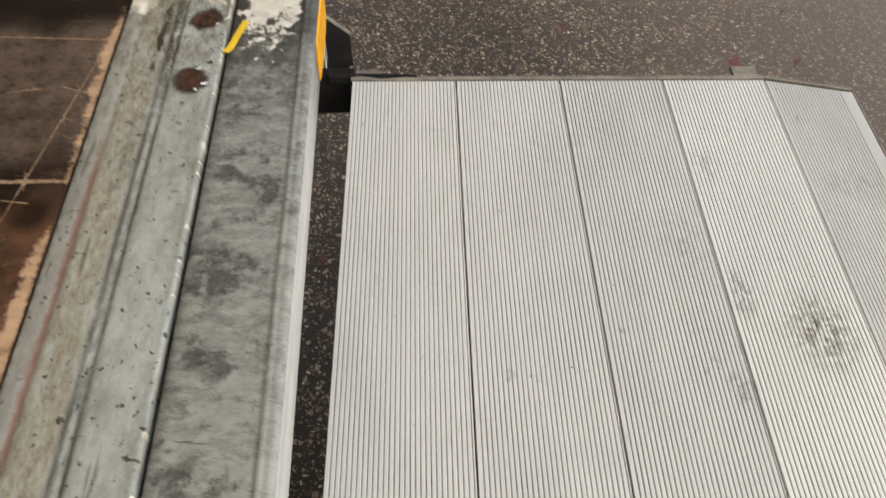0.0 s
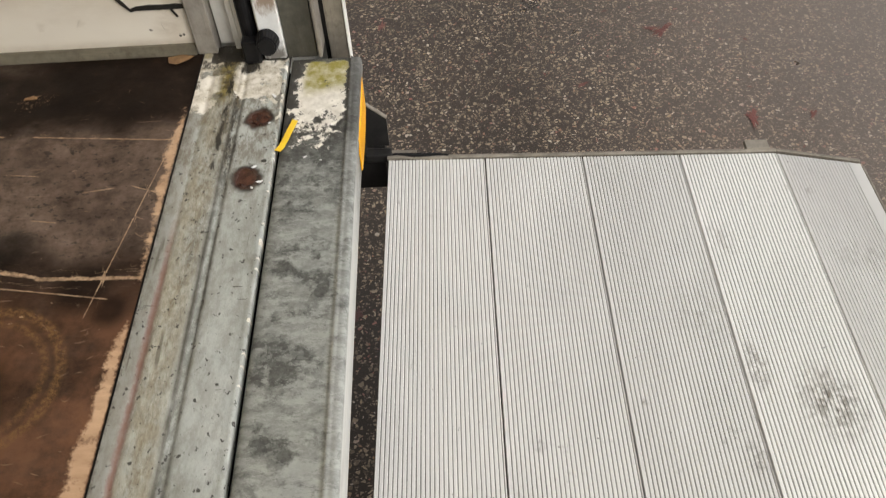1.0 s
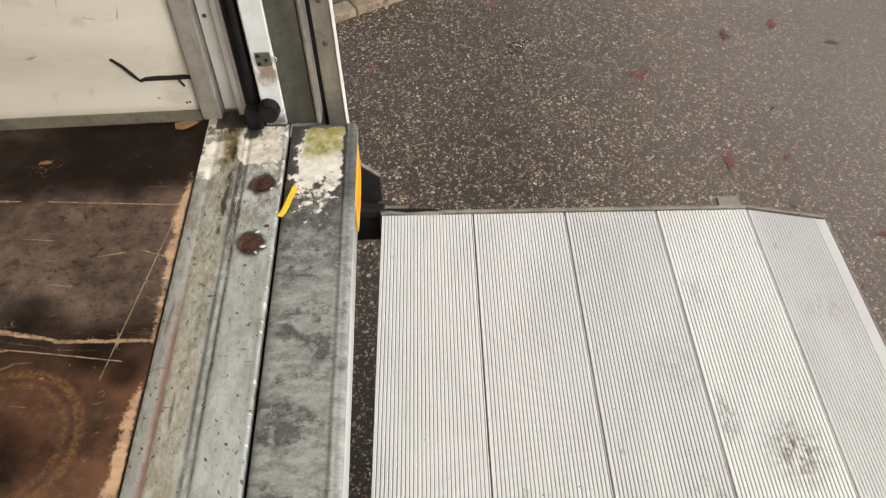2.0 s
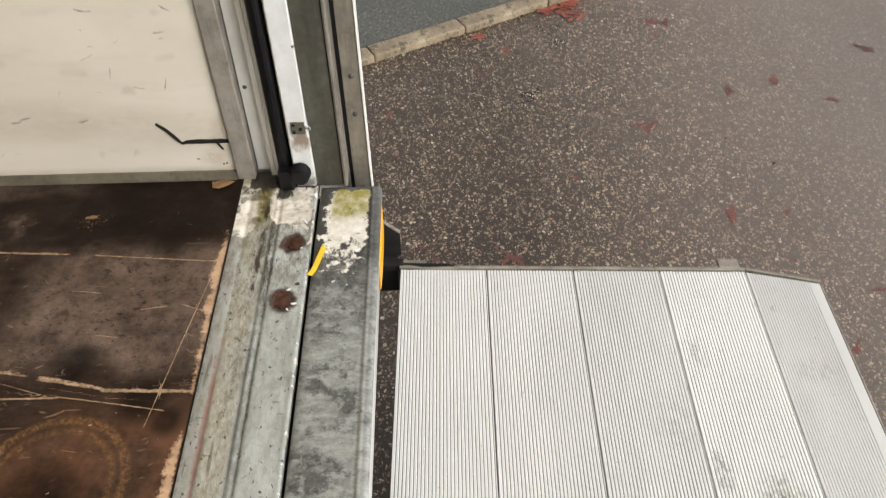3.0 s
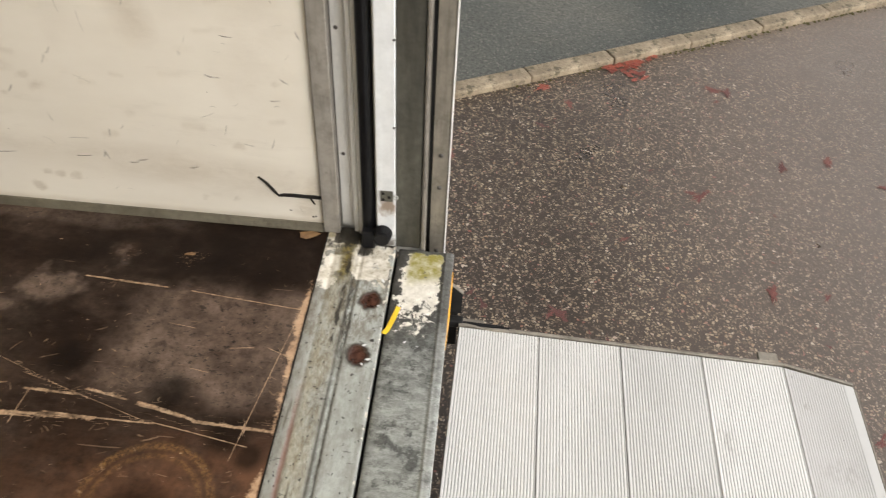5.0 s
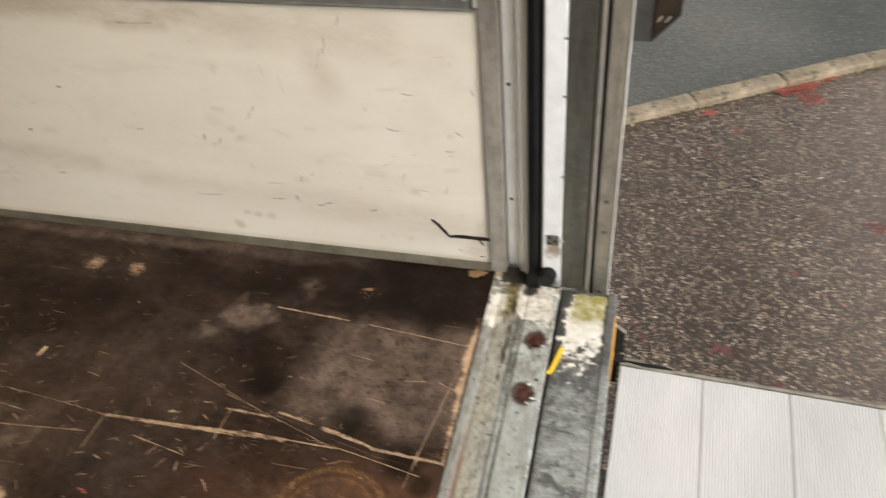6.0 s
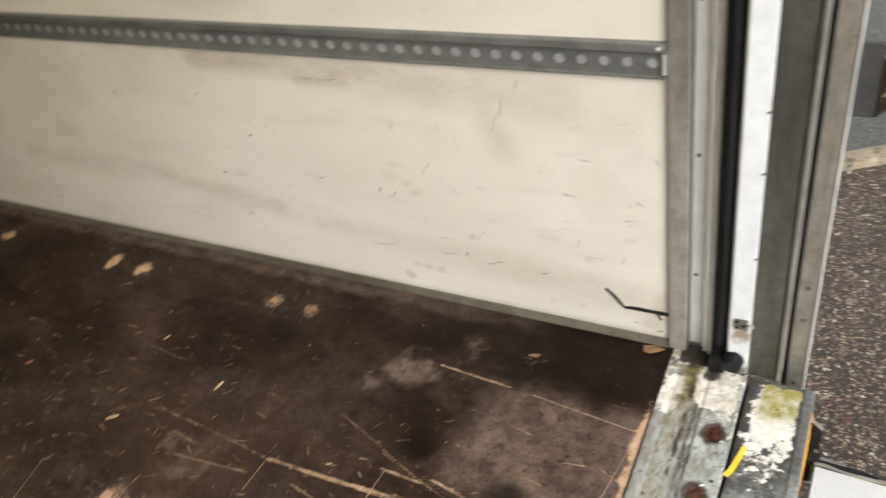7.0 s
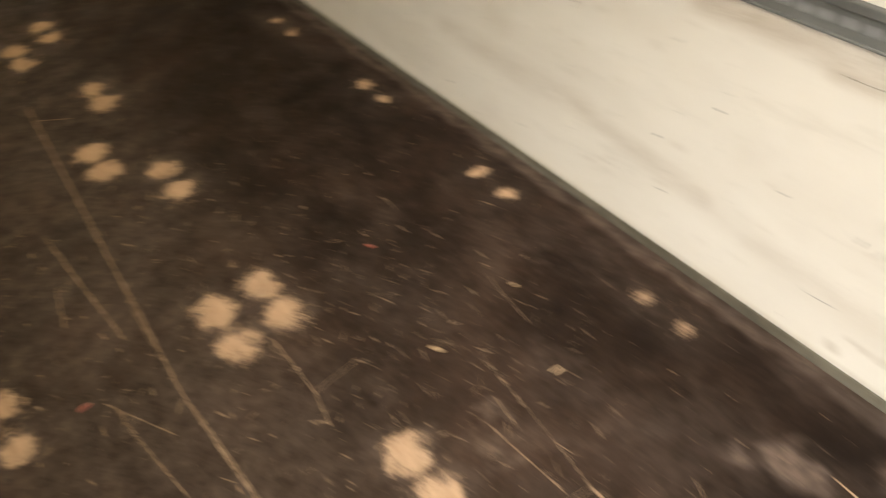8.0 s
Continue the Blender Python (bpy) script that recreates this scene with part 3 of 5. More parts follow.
def scratch(field, layer, ax, ay, bx, by, w, strength, bow=0.0):
    """A scraped line: how many half-widths each point lies beside it, and how strong it is."""
    long = math.hypot(bx - ax, by - ay)
    i0, i1 = np.searchsorted(field["xs"], (min(ax, bx) - 0.03, max(ax, bx) + 0.03))
    j0, j1 = np.searchsorted(field["ys"], (min(ay, by) - 0.03, max(ay, by) + 0.03))
    r = (slice(i0, i1), slice(j0, j1))
    dx, dy = field["X"][r] - ax, field["Y"][r] - ay
    t = (dx * (bx - ax) + dy * (by - ay)) / long ** 2
    side = (dx * (by - ay) - dy * (bx - ax)) / long - bow * long * t * (1 - t)
    over = np.maximum(np.maximum(-t, t - 1), 0) * long
    dist = np.hypot(side, over)
    take = (dist / w < field["best"][layer][r]) & (dist < 0.018)
    field["best"][layer][r][take] = (dist / w)[take]
    field["line"][layer][r][take] = (0.5 + np.clip(side / w / 12, -0.5, 0.5))[take]
    field["gain"][layer][r][take] = (strength * (1 - step(0.0, 0.007, over)) * (dist < 0.016))[take]


def scratch_attrs(field):
    return {"line_a": field["line"][0], "line_b": field["line"][1], "gain_a": field["gain"][0], "gain_b": field["gain"][1]}


# ---- ground, kerb, footway ----
FLOOR_Z, WALL_Y, NEAR_Y, FRONT_X, ROOF_Z = 1.198, 2.045, -0.42, -6.0, 3.5
bm = bmesh.new()
bmesh.ops.create_grid(bm, x_segments=8, y_segments=8, size=220)
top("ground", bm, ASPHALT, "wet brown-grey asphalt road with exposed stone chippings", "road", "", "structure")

KERB_AT, KERB_TURN = Vector((0.05, 4.485, 0)), radians(28.4)
KERB_M = Matrix.Translation(KERB_AT) @ Matrix.Rotation(KERB_TURN, 4, "Z")
bm = slab([(-60, 0.12), (90, 0.12), (90, 60), (-60, 60)], -0.05, 0.043)
bm.transform(KERB_M)
top("pavement", bm, FOOTWAY, "dark damp tarmac footway behind the kerb", "footway", "", "structure")

kerb = thing("kerb", "low weathered concrete kerb of separate stones", "kerb", "", "structure")
stone_mesh = mesh_of(box(0.001, 0.610, 0, 0.12, -0.1, 0.048, 0.012), "kerb_stone", KERB)
for i in range(-14, 24):
    s = new("kerb_stone", stone_mesh)
    s.parent = kerb
    s.matrix_basis = KERB_M @ pose(0.611 * i - 0.084, random.uniform(-0.004, 0.004), random.uniform(-0.004, 0.003), 0, 0, random.uniform(-0.3, 0.3))



def kerb_moss():
    """Low clumps of moss and grit in the angle between kerb and road."""
    rng = random.Random(17)
    bm = bmesh.new()
    for k in range(170):
        along = rng.choice((rng.uniform(0.2, 4.5), rng.gauss(1.9, 0.25), rng.gauss(3.0, 0.3)))
        size = rng.uniform(0.004, 0.013)
        made = bmesh.ops.create_icosphere(bm, subdivisions=1, radius=size)["verts"]
        at = KERB_M @ Vector((along, -0.004 - 0.03 * rng.random() ** 2, size * 0.2))
        for v in made:
            v.co *= rng.uniform(0.6, 1.3)
            v.co.z *= 0.6
            v.co += at
    return top("moss", bm, MOSS, "olive moss and grit along the kerb foot", "moss", "", "stuff")


kerb_moss()

# ---- truck floor ----


def floor_sheet():
    xs = np.concatenate([np.linspace(FRONT_X, -4.8, 8)[:-1], np.arange(-4.8, -2.6, 0.010), np.arange(-2.6, -0.2015, 0.004), [-0.2015]])
    ys = np.concatenate([np.linspace(NEAR_Y, 0.2, 6)[:-1], np.arange(0.2, 0.6, 0.010), np.arange(0.6, WALL_Y + 0.003, 0.004)])
    X, Y = np.meshgrid(xs, ys, indexing="ij")
    wear = np.zeros_like(X)
    rough = fractal(X, Y, 9, 11)
    # bare wood along the rear edge
    wide = -0.016 + 0.038 * fractal(X * 0, Y, 5, 21, 3)
    wide = wide + 0.006 * (lattice(X * 0, Y, 75, 24) - 0.5) + 0.005 * (lattice(X * 0, Y, 210, 25) - 0.5)
    wide = wide + 0.016 * step(1.31, 1.22, Y) + 0.014 * step(1.10, 0.85, Y)
    edge = step(-0.227 - wide, -0.197 - wide, X) * (0.56 + 0.30 * lattice(X * 0.3, Y, 60, 23))
    edge *= step(0.5, 0.6, Y) * (1 - step(1.80, 1.88, Y)) * (1 - 0.95 * step(1.28, 1.30, Y) * (1 - step(1.355, 1.37, Y)))
    wear = np.maximum(wear, edge)
    # film worn off over the screws of the cross members
    dots = [(-1.311 - 0.765 * k, 1.882, 0.038, 0.68 if k > 0 else 0.54 if k == 0 else 0.3) for k in range(-1, 5)]
    dots += [(-1.312 - 0.768 * k, 1.075 - 0.02 * k, 0.060, 0.88) for k in range(5)]
    dots += [(-2.055 - 1.08 * k, 0.890 - 0.03 * k, 0.064, 0.90) for k in range(3)] + [(-2.1 - 0.9 * k, 0.30, 0.05, 0.85) for k in range(3)]
    for x0, y, r, strength in dots:
        for x in (x0, x0 - 0.155):
            d = np.hypot((X - x) * 0.9, Y - y) + 0.07 * (fractal(X, Y, 22, 60) - 0.5)
            wear = np.maximum(wear, strength * (1 - step(0.0, r * 1.85, d)) * (0.85 + 0.3 * lattice(X, Y, 55, 61)))
    # drag marks of loads
    marks = (
        (-0.66, 1.447, -0.56, 1.428, 0.006), (-0.53, 1.424, -0.396, 1.392, 0.008), (-0.39, 1.386, -0.205, 1.379, 0.010),
        (-1.12, 1.356, -0.73, 1.371, 0.0065), (-0.73, 1.371, -0.48, 1.374, 0.006), (-0.48, 1.374, -0.259, 1.335, 0.0035), (-0.199, 1.84, -0.285, 1.30, 0.0026),
        (-0.80, 1.793, -0.58, 1.778, 0.006), (-0.51, 1.772, -0.216, 1.74, 0.0045), (-1.575, 1.39, -1.125, 1.358, 0.002),
        (-0.80, 1.435, -0.675, 1.433, 0.007), (-0.82, 1.475, -0.50, 1.375, 0.0024), (-3.812, 0.755, -2.70, 0.722, 0.010), (-2.70, 0.722, -2.05, 0.705, 0.010), (-2.05, 0.705, -1.4, 0.745, 0.008),
        (-2.906, 0.586, -2.283, 0.646, 0.010), (-0.27, 1.61, -0.21, 1.585, 0.003), (-1.597, 1.401, -1.114, 1.353, 0.002),
        (-1.124, 1.351, -1.132, 1.256, 0.004), (-1.403, 1.278, -1.155, 1.302, 0.0045), (-1.456, 1.341, -1.35, 1.328, 0.004), (-2.01, 0.98, -1.761, 0.988, 0.006),
        (-1.761, 0.988, -1.656, 0.97, 0.006), (-1.769, 0.994, -1.789, 1.132, 0.004), (-0.798, 1.344, -0.79, 1.433, 0.004), (-0.992, 1.55, -0.647, 1.419, 0.0016),
        (-1.809, 1.596, -1.599, 1.571, 0.0025), (-1.011, 1.311, -0.859, 1.283, 0.004), (-2.086, 0.533, -1.876, 0.642, 0.005), (-2.067, 0.543, -1.691, 0.598, 0.005),
        (-3.68, 0.745, -3.594, 0.869, 0.006), (-2.63, 0.548, -2.443, 0.521, 0.006), (-1.045, 1.353, -0.615, 1.367, 0.0045),
        (-0.53, 1.66, -0.47, 1.652, 0.003), (-0.36, 1.60, -0.31, 1.607, 0.004), (-0.44, 1.53, -0.40, 1.523, 0.003),
    )
    field = scratch_field(xs, ys)
    rng = np.random.RandomState(5)
    for k in range(520):
        x, y = -0.22 - 2.6 * rng.rand() ** 1.2, 0.5 + 1.42 * rng.rand()
        turn, long = rng.normal(0.0, 0.8), 0.001 + 0.016 * rng.rand() ** 3
        scratch(field, k % 2, x, y, x + long * math.cos(turn), y + long * math.sin(turn), rng.uniform(0.0006, 0.0022), rng.uniform(0.08, 0.5) * (0.4 if y > 1.7 else 1) * (0.8 if x > -0.8 else 1), rng.uniform(-0.2, 0.2))
    for k in range(230):
        x, y = -0.4 - 1.8 * rng.rand(), rng.normal(1.28, 0.20)
        turn, long = rng.normal(0.2, 0.6), 0.004 + 0.03 * rng.rand() ** 2
        scratch(field, k % 2, x, y, x + long * math.cos(turn), y + long * math.sin(turn), rng.uniform(0.0008, 0.0030), rng.uniform(0.15, 0.68) * (1.0 if x < -0.75 else 0.55), rng.uniform(-0.15, 0.15))
    for k in range(280):
        x, y = rng.uniform(-3.0, -1.35), rng.choice((rng.uniform(0.3, 1.5), rng.normal(0.9, 0.3)))
        turn, long = rng.normal(0.1, 0.7), 0.003 + 0.03 * rng.rand() ** 3
        scratch(field, k % 2, x, y, x + long * math.cos(turn), y + long * math.sin(turn), rng.uniform(0.0012, 0.0042), rng.uniform(0.15, 0.66), rng.uniform(-0.2, 0.2))
    for x0, y0, r, strength in dots:
        for k in range(34 if y0 < 1.5 else 8 if x0 < -1 else 0):
            x, y = x0 - 0.08 + rng.normal(0, 0.10), y0 + rng.normal(0, 0.05)
            turn, long = rng.normal(-0.5, 0.5), 0.004 + 0.05 * rng.rand() ** 2
            scratch(field, k % 2, x, y, x + long * math.cos(turn), y + long * math.sin(turn), rng.uniform(0.0008, 0.003), rng.uniform(0.15, 0.7 if y0 < 1.5 else 0.4), rng.uniform(-0.15, 0.15))
    for k, (ax, ay, bx, by, w) in enumerate(marks):
        strands = 3 if w > 0.004 else 1
        for q in range(strands):
            d0, d1 = rng.normal(0, w * 0.35, 2) * (strands > 1)
            cut0, cut1 = rng.uniform(0, 0.25, 2) * (q > 0)
            p0 = (ax + (bx - ax) * cut0, ay + (by - ay) * cut0 + d0)
            p1 = (bx - (bx - ax) * cut1, by - (by - ay) * cut1 + d1)
            scratch(field, (k + q) % 2, *p0, *p1, w * 0.45 if q == 0 else w * 0.22, (0.85 if q == 0 else 0.7) * (0.72 if ax < -1.1 else 1.0) * (1.18 if k == 6 else 1.0), 0.025 * rng.normal())
    for ax, ay, bx, by, w in ((-1.12, 1.356, -0.73, 1.371, 0.007), (-0.66, 1.447, -0.56, 1.428, 0.007), (-0.53, 1.424, -0.396, 1.392, 0.007), (-1.045, 1.353, -0.615, 1.367, 0.006), (-0.39, 1.386, -0.215, 1.379, 0.008)):
        wear = np.maximum(wear, 0.56 * stroke(X, Y, (ax, ay), (bx, by), w) * (0.35 + 0.95 * fractal(X, Y, 40, 91)))
    wear *= 1 - 0.6 * step(-0.206, -0.2015, X)
    for g in field["gain"]:
        g *= 1 - step(-0.207, -0.2, X)
    d = np.hypot(X + 0.435, Y - 1.178)
    ring = np.maximum(1 - step(0.004, 0.013, abs(d - 0.140)), 0.7 * (1 - step(0.003, 0.010, abs(d - 0.115)))) * (0.45 + 0.55 * lattice(X, Y, 22, 77))
    tan = step(1.42, 1.20, Y + 0.15 * (rough - 0.5)) * step(-0.95, -0.4, X + 0.2 * (rough - 0.5)) * 0.8
    tan = np.maximum(tan, step(-0.36, -0.25, X + 0.14 * (rough - 0.5)) * step(1.30, 1.15, Y))
    dust_lift = step(-0.70, -0.56, X + 0.12 * (rough - 0.5)) * step(1.40, 1.5, Y + 0.1 * (rough - 0.5)) * (1 - step(1.68, 1.84, Y + 0.12 * (rough - 0.5))) * 0.8
    dust_lift = np.maximum(dust_lift, 0.9 * (1 - step(0.0, 0.13, np.hypot(X + 0.9, (Y - 1.735) * 1.3) + 0.30 * (fractal(X, Y, 12, 46) - 0.5))))
    dust_lift = np.maximum(dust_lift, 0.30 * stroke(X, Y, (-1.12, 1.62), (-1.38, 1.22), 0.07) * (0.4 + 1.2 * (rough - 0.2)))
    dust_lift = np.maximum(dust_lift, 0.22 * step(0.45, 0.75, fractal(X, Y, 3.1, 44)) * step(-2.2, -0.5, X))
    # Deep floor made paler: glare over it is put into the colour.
    dust_lift = np.maximum(dust_lift, 0.34 * step(1.35, 0.8, Y + 0.3 * (rough - 0.5)) * step(-1.0, -1.6, X))
    for x0, y, r, strength in dots:
        for x in (x0, x0 - 0.155):
            dust_lift = np.maximum(dust_lift, (0.6 if y < 1.5 else 0.2) * strength * (1 - step(0.02, 0.17, np.hypot(X - x, Y - y))))
    for x, y, r in ((-0.734, 1.895, 0.05), (-1.35, 1.245, 0.09), (-1.44, 1.30, 0.06), (-0.55, 1.75, 0.07)):
        dust_lift = np.maximum(dust_lift, 0.6 * (1 - step(r * 0.1, r, np.hypot(X - x, Y - y) + 0.14 * (fractal(X, Y, 18, 47) - 0.5))))
    # Film darker along the wall foot, in a band beside it and in patches.
    dark_mask = np.maximum(step(1.99, 2.02, Y + 0.03 * (rough - 0.5)) * (0.30 + 0.55 * step(-0.75, -0.5, X)), step(1.75, 1.87, Y + 0.10 * (rough - 0.5)) * (0.66 + 0.14 * step(-0.7, -0.5, X)) * step(-1.3, -0.7, X))
    dust_lift = np.maximum(dust_lift, 0.62 * step(1.965, 2.005, Y + 0.05 * (rough - 0.5)) * step(-0.45, -0.7, X + 0.2 * (rough - 0.5)))
    # A fainter part of the same painted lift, nearer the rear.
    dust_lift = np.maximum(dust_lift, 0.10 * step(-0.7, -1.0, X + 0.3 * (rough - 0.5)) * step(-2.5, -1.9, X) * step(1.8, 1.4, Y + 0.3 * (rough - 0.5)))
    dark_mask = np.maximum(dark_mask, 0.15 * step(-1.45, -1.2, X) * step(-0.68, -0.85, X) * step(1.35, 1.5, Y))
    for x, y, r in ((-0.734, 1.895, 0.05), (-0.9, 1.735, 0.11), (-0.55, 1.75, 0.07)):
        dark_mask *= 1 - 0.9 * (1 - step(r * 0.2, r, np.hypot(X - x, Y - y) + 0.05 * (rough - 0.5)))
    for x, y, r in ((-0.30, 1.36, 0.06), (-0.47, 1.46, 0.06), (-0.245, 1.31, 0.04), (-0.74, 1.53, 0.06), (-0.44, 1.15, 0.09)):
        dark_mask = np.maximum(dark_mask, 0.75 * (1 - step(r * 0.4, r * 1.2, np.hypot(X - x, Y - y))))
    ob = sheet("floor", X, Y, np.full_like(X, FLOOR_Z), {"wear": wear, "ring": ring, "dust_lift": dust_lift, "dark_mask": dark_mask, "tan": tan, **scratch_attrs(field)}, PLYWOOD)
    return tagged(ob, "scratched dark brown film-faced plywood truck floor", "floor", "", "structure")


floor_sheet()
top("floor_base", box(FRONT_X, -0.1975, NEAR_Y, WALL_Y, FLOOR_Z - 0.12, FLOOR_Z - 0.004), BLACK, "dark underside of the truck floor", "floor", "", "structure")

# ---- rear sill: painted inner part and galvanised outer part ----
SILL_Y = np.arange(NEAR_Y, 2.0601, 0.004)


def inner_sill():
    xs = np.concatenate([[-0.1975, -0.1975], np.arange(-0.197, -0.005, 0.003), [-0.0035, -0.002, -0.0015]])
    X, Y = np.meshgrid(xs, SILL_Y, indexing="ij")
    Z = np.full_like(X, FLOOR_Z + 0.001)
    Z[0] -= 0.02
    Z -= 0.0035 * np.exp(-((X + 0.092) / 0.006) ** 2) + 0.002 * np.exp(-((X + 0.105) / 0.004) ** 2)
    Z -= 0.003 * np.exp(-((X + 0.168) / 0.007) ** 2)
    Z += 0.0008 * np.exp(-((X + 0.008) / 0.004) ** 2)
    Z += 0.0012 * (fractal(X, Y, 8, 70) - 0.5)
    rust = np.zeros_like(X)
    for x, y in ((-0.044, 1.795), (-0.049, 1.615), (-0.044, 0.60), (-0.049, 0.42)):
        d = np.hypot((X - x) * 1.1, Y - y)
        rust = np.maximum(rust, 1 - step(0.008, 0.049, d + 0.020 * (fractal(X, Y, 55, 8, 3) - 0.5)))
        Z -= 0.004 * (1 - step(0.016, 0.030, d))
    Z[-2:] -= np.array([[0.002], [0.02]])
    white = step(1.835, 1.90, Y + 0.05 * step(-0.12, -0.18, X)) * 0.74 * (1 - step(-0.012, -0.006, X)) * (1 - 0.65 * np.exp(-((X + 0.128) / 0.014) ** 2))
    white = white + (white > 0.02) * 1.9 * (fractal(X, Y, 24, 92) - 0.5)
    # Wet glints along the gap edge, painted as white specks.
    white = np.maximum(white, 1.6 * np.exp(-((X + 0.003) / 0.003) ** 2) * (lattice(X * 0, Y, 120, 3) > 0.84))
    white = np.maximum(white, 0.33 * step(1.84, 1.9, Y) * (X < -0.165))
    moss = 1.3 * step(1.82, 1.90, Y) * np.exp(-((X + 0.134 + 0.01 * (lattice(X * 0, Y, 30, 51) - 0.5)) / 0.018) ** 2)
    moss = np.maximum(moss, 0.7 * step(2.0, 2.02, Y))
    dirt = 0.24 + 0.46 * step(1.5, 1.72, Y) + 0.20 * step(-0.10, -0.13, X) + 0.55 * np.exp(-((X + 0.135 + 0.02 * (lattice(X * 0, Y, 4, 19) - 0.5)) / 0.020) ** 2) + 0.4 * step(1.5, 1.9, Y) * np.exp(-((X + 0.12) / 0.03) ** 2)
    primer = (1 - step(1.35, 1.6, Y)) * 0.9
    track = 0.42 * np.exp(-((X + 0.096) / 0.012) ** 2) + 0.55 * np.exp(-((X + 0.122) / 0.010) ** 2) * step(0.4, 0.7, lattice(X * 0, Y, 5, 85)) + 1.0 * step(1.55, 1.74, Y) * np.exp(-((X + 0.122 - 0.12 * (1.9 - Y)) / 0.014) ** 2)
    track = np.maximum(track, 0.9 * step(1.965, 2.0, Y))
    track = np.maximum(track, 0.75 * step(1.62, 1.70, Y) * (1 - step(1.86, 1.90, Y)) * np.exp(-((X + 0.118) / 0.022) ** 2))
    track = np.maximum(track, 0.9 * step(0.006, 0.0, abs(X + 0.196)))
    gunk = np.maximum(0.8 * step(1.975, 2.03, Y) * step(-0.19, -0.16, X), 0.85 * (1 - step(0.0, 0.05, np.hypot(X + 0.085, Y - 1.975))))
    gunk = np.maximum(gunk, 0.55 * step(1.94, 1.99, Y) * step(0.35, 0.7, lattice(X, Y, 55, 81)))
    gunk = np.maximum(gunk, 0.52 * step(1.70, 1.76, Y) * (1 - step(1.85, 1.88, Y)) * np.exp(-((X + 0.128 - 0.10 * (1.88 - Y)) / 0.007) ** 2) * (0.6 + 0.6 * lattice(X, Y, 40, 82)))
    gunk = np.maximum(gunk, 0.9 * (1 - step(0.003, 0.009, np.hypot(X + 0.021, Y - 1.662))))
    run = np.exp(-((X + 0.121 + 0.006 * (lattice(X * 0, Y, 24, 84) - 0.5)) / 0.009) ** 2) * step(1.60, 1.68, Y) * (1 - step(1.93, 1.98, Y))
    run = np.maximum(run, 0.9 * stroke(X, Y, (-0.121, 1.76), (-0.088, 1.845), 0.006))
    gunk = np.maximum(gunk, 0.70 * run * (0.55 + 0.75 * lattice(X * 3, Y, 22, 83)))
    gunk = np.maximum(gunk, 0.75 * step(1.984, 2.0, Y) * step(-0.185, -0.175, X))
    white = np.maximum(white, 0.9 * stroke(X, Y, (-0.034, 1.868), (-0.016, 1.842), 0.006))
    white = np.maximum(white, 0.9 * step(0.55, 0.7, lattice(X, Y, 90, 97)) * step(1.74, 1.80, Y) * step(-0.016, -0.008, X))
    ob = sheet("sill", X, Y, Z, {"rust": rust, "white": white, "moss": moss, "dirt": dirt, "track": track, "primer": primer, "gunk": gunk}, SILL)
    return tagged(ob, "grey-green painted steel sill with rusty wet recesses", "sill", "", "structure")


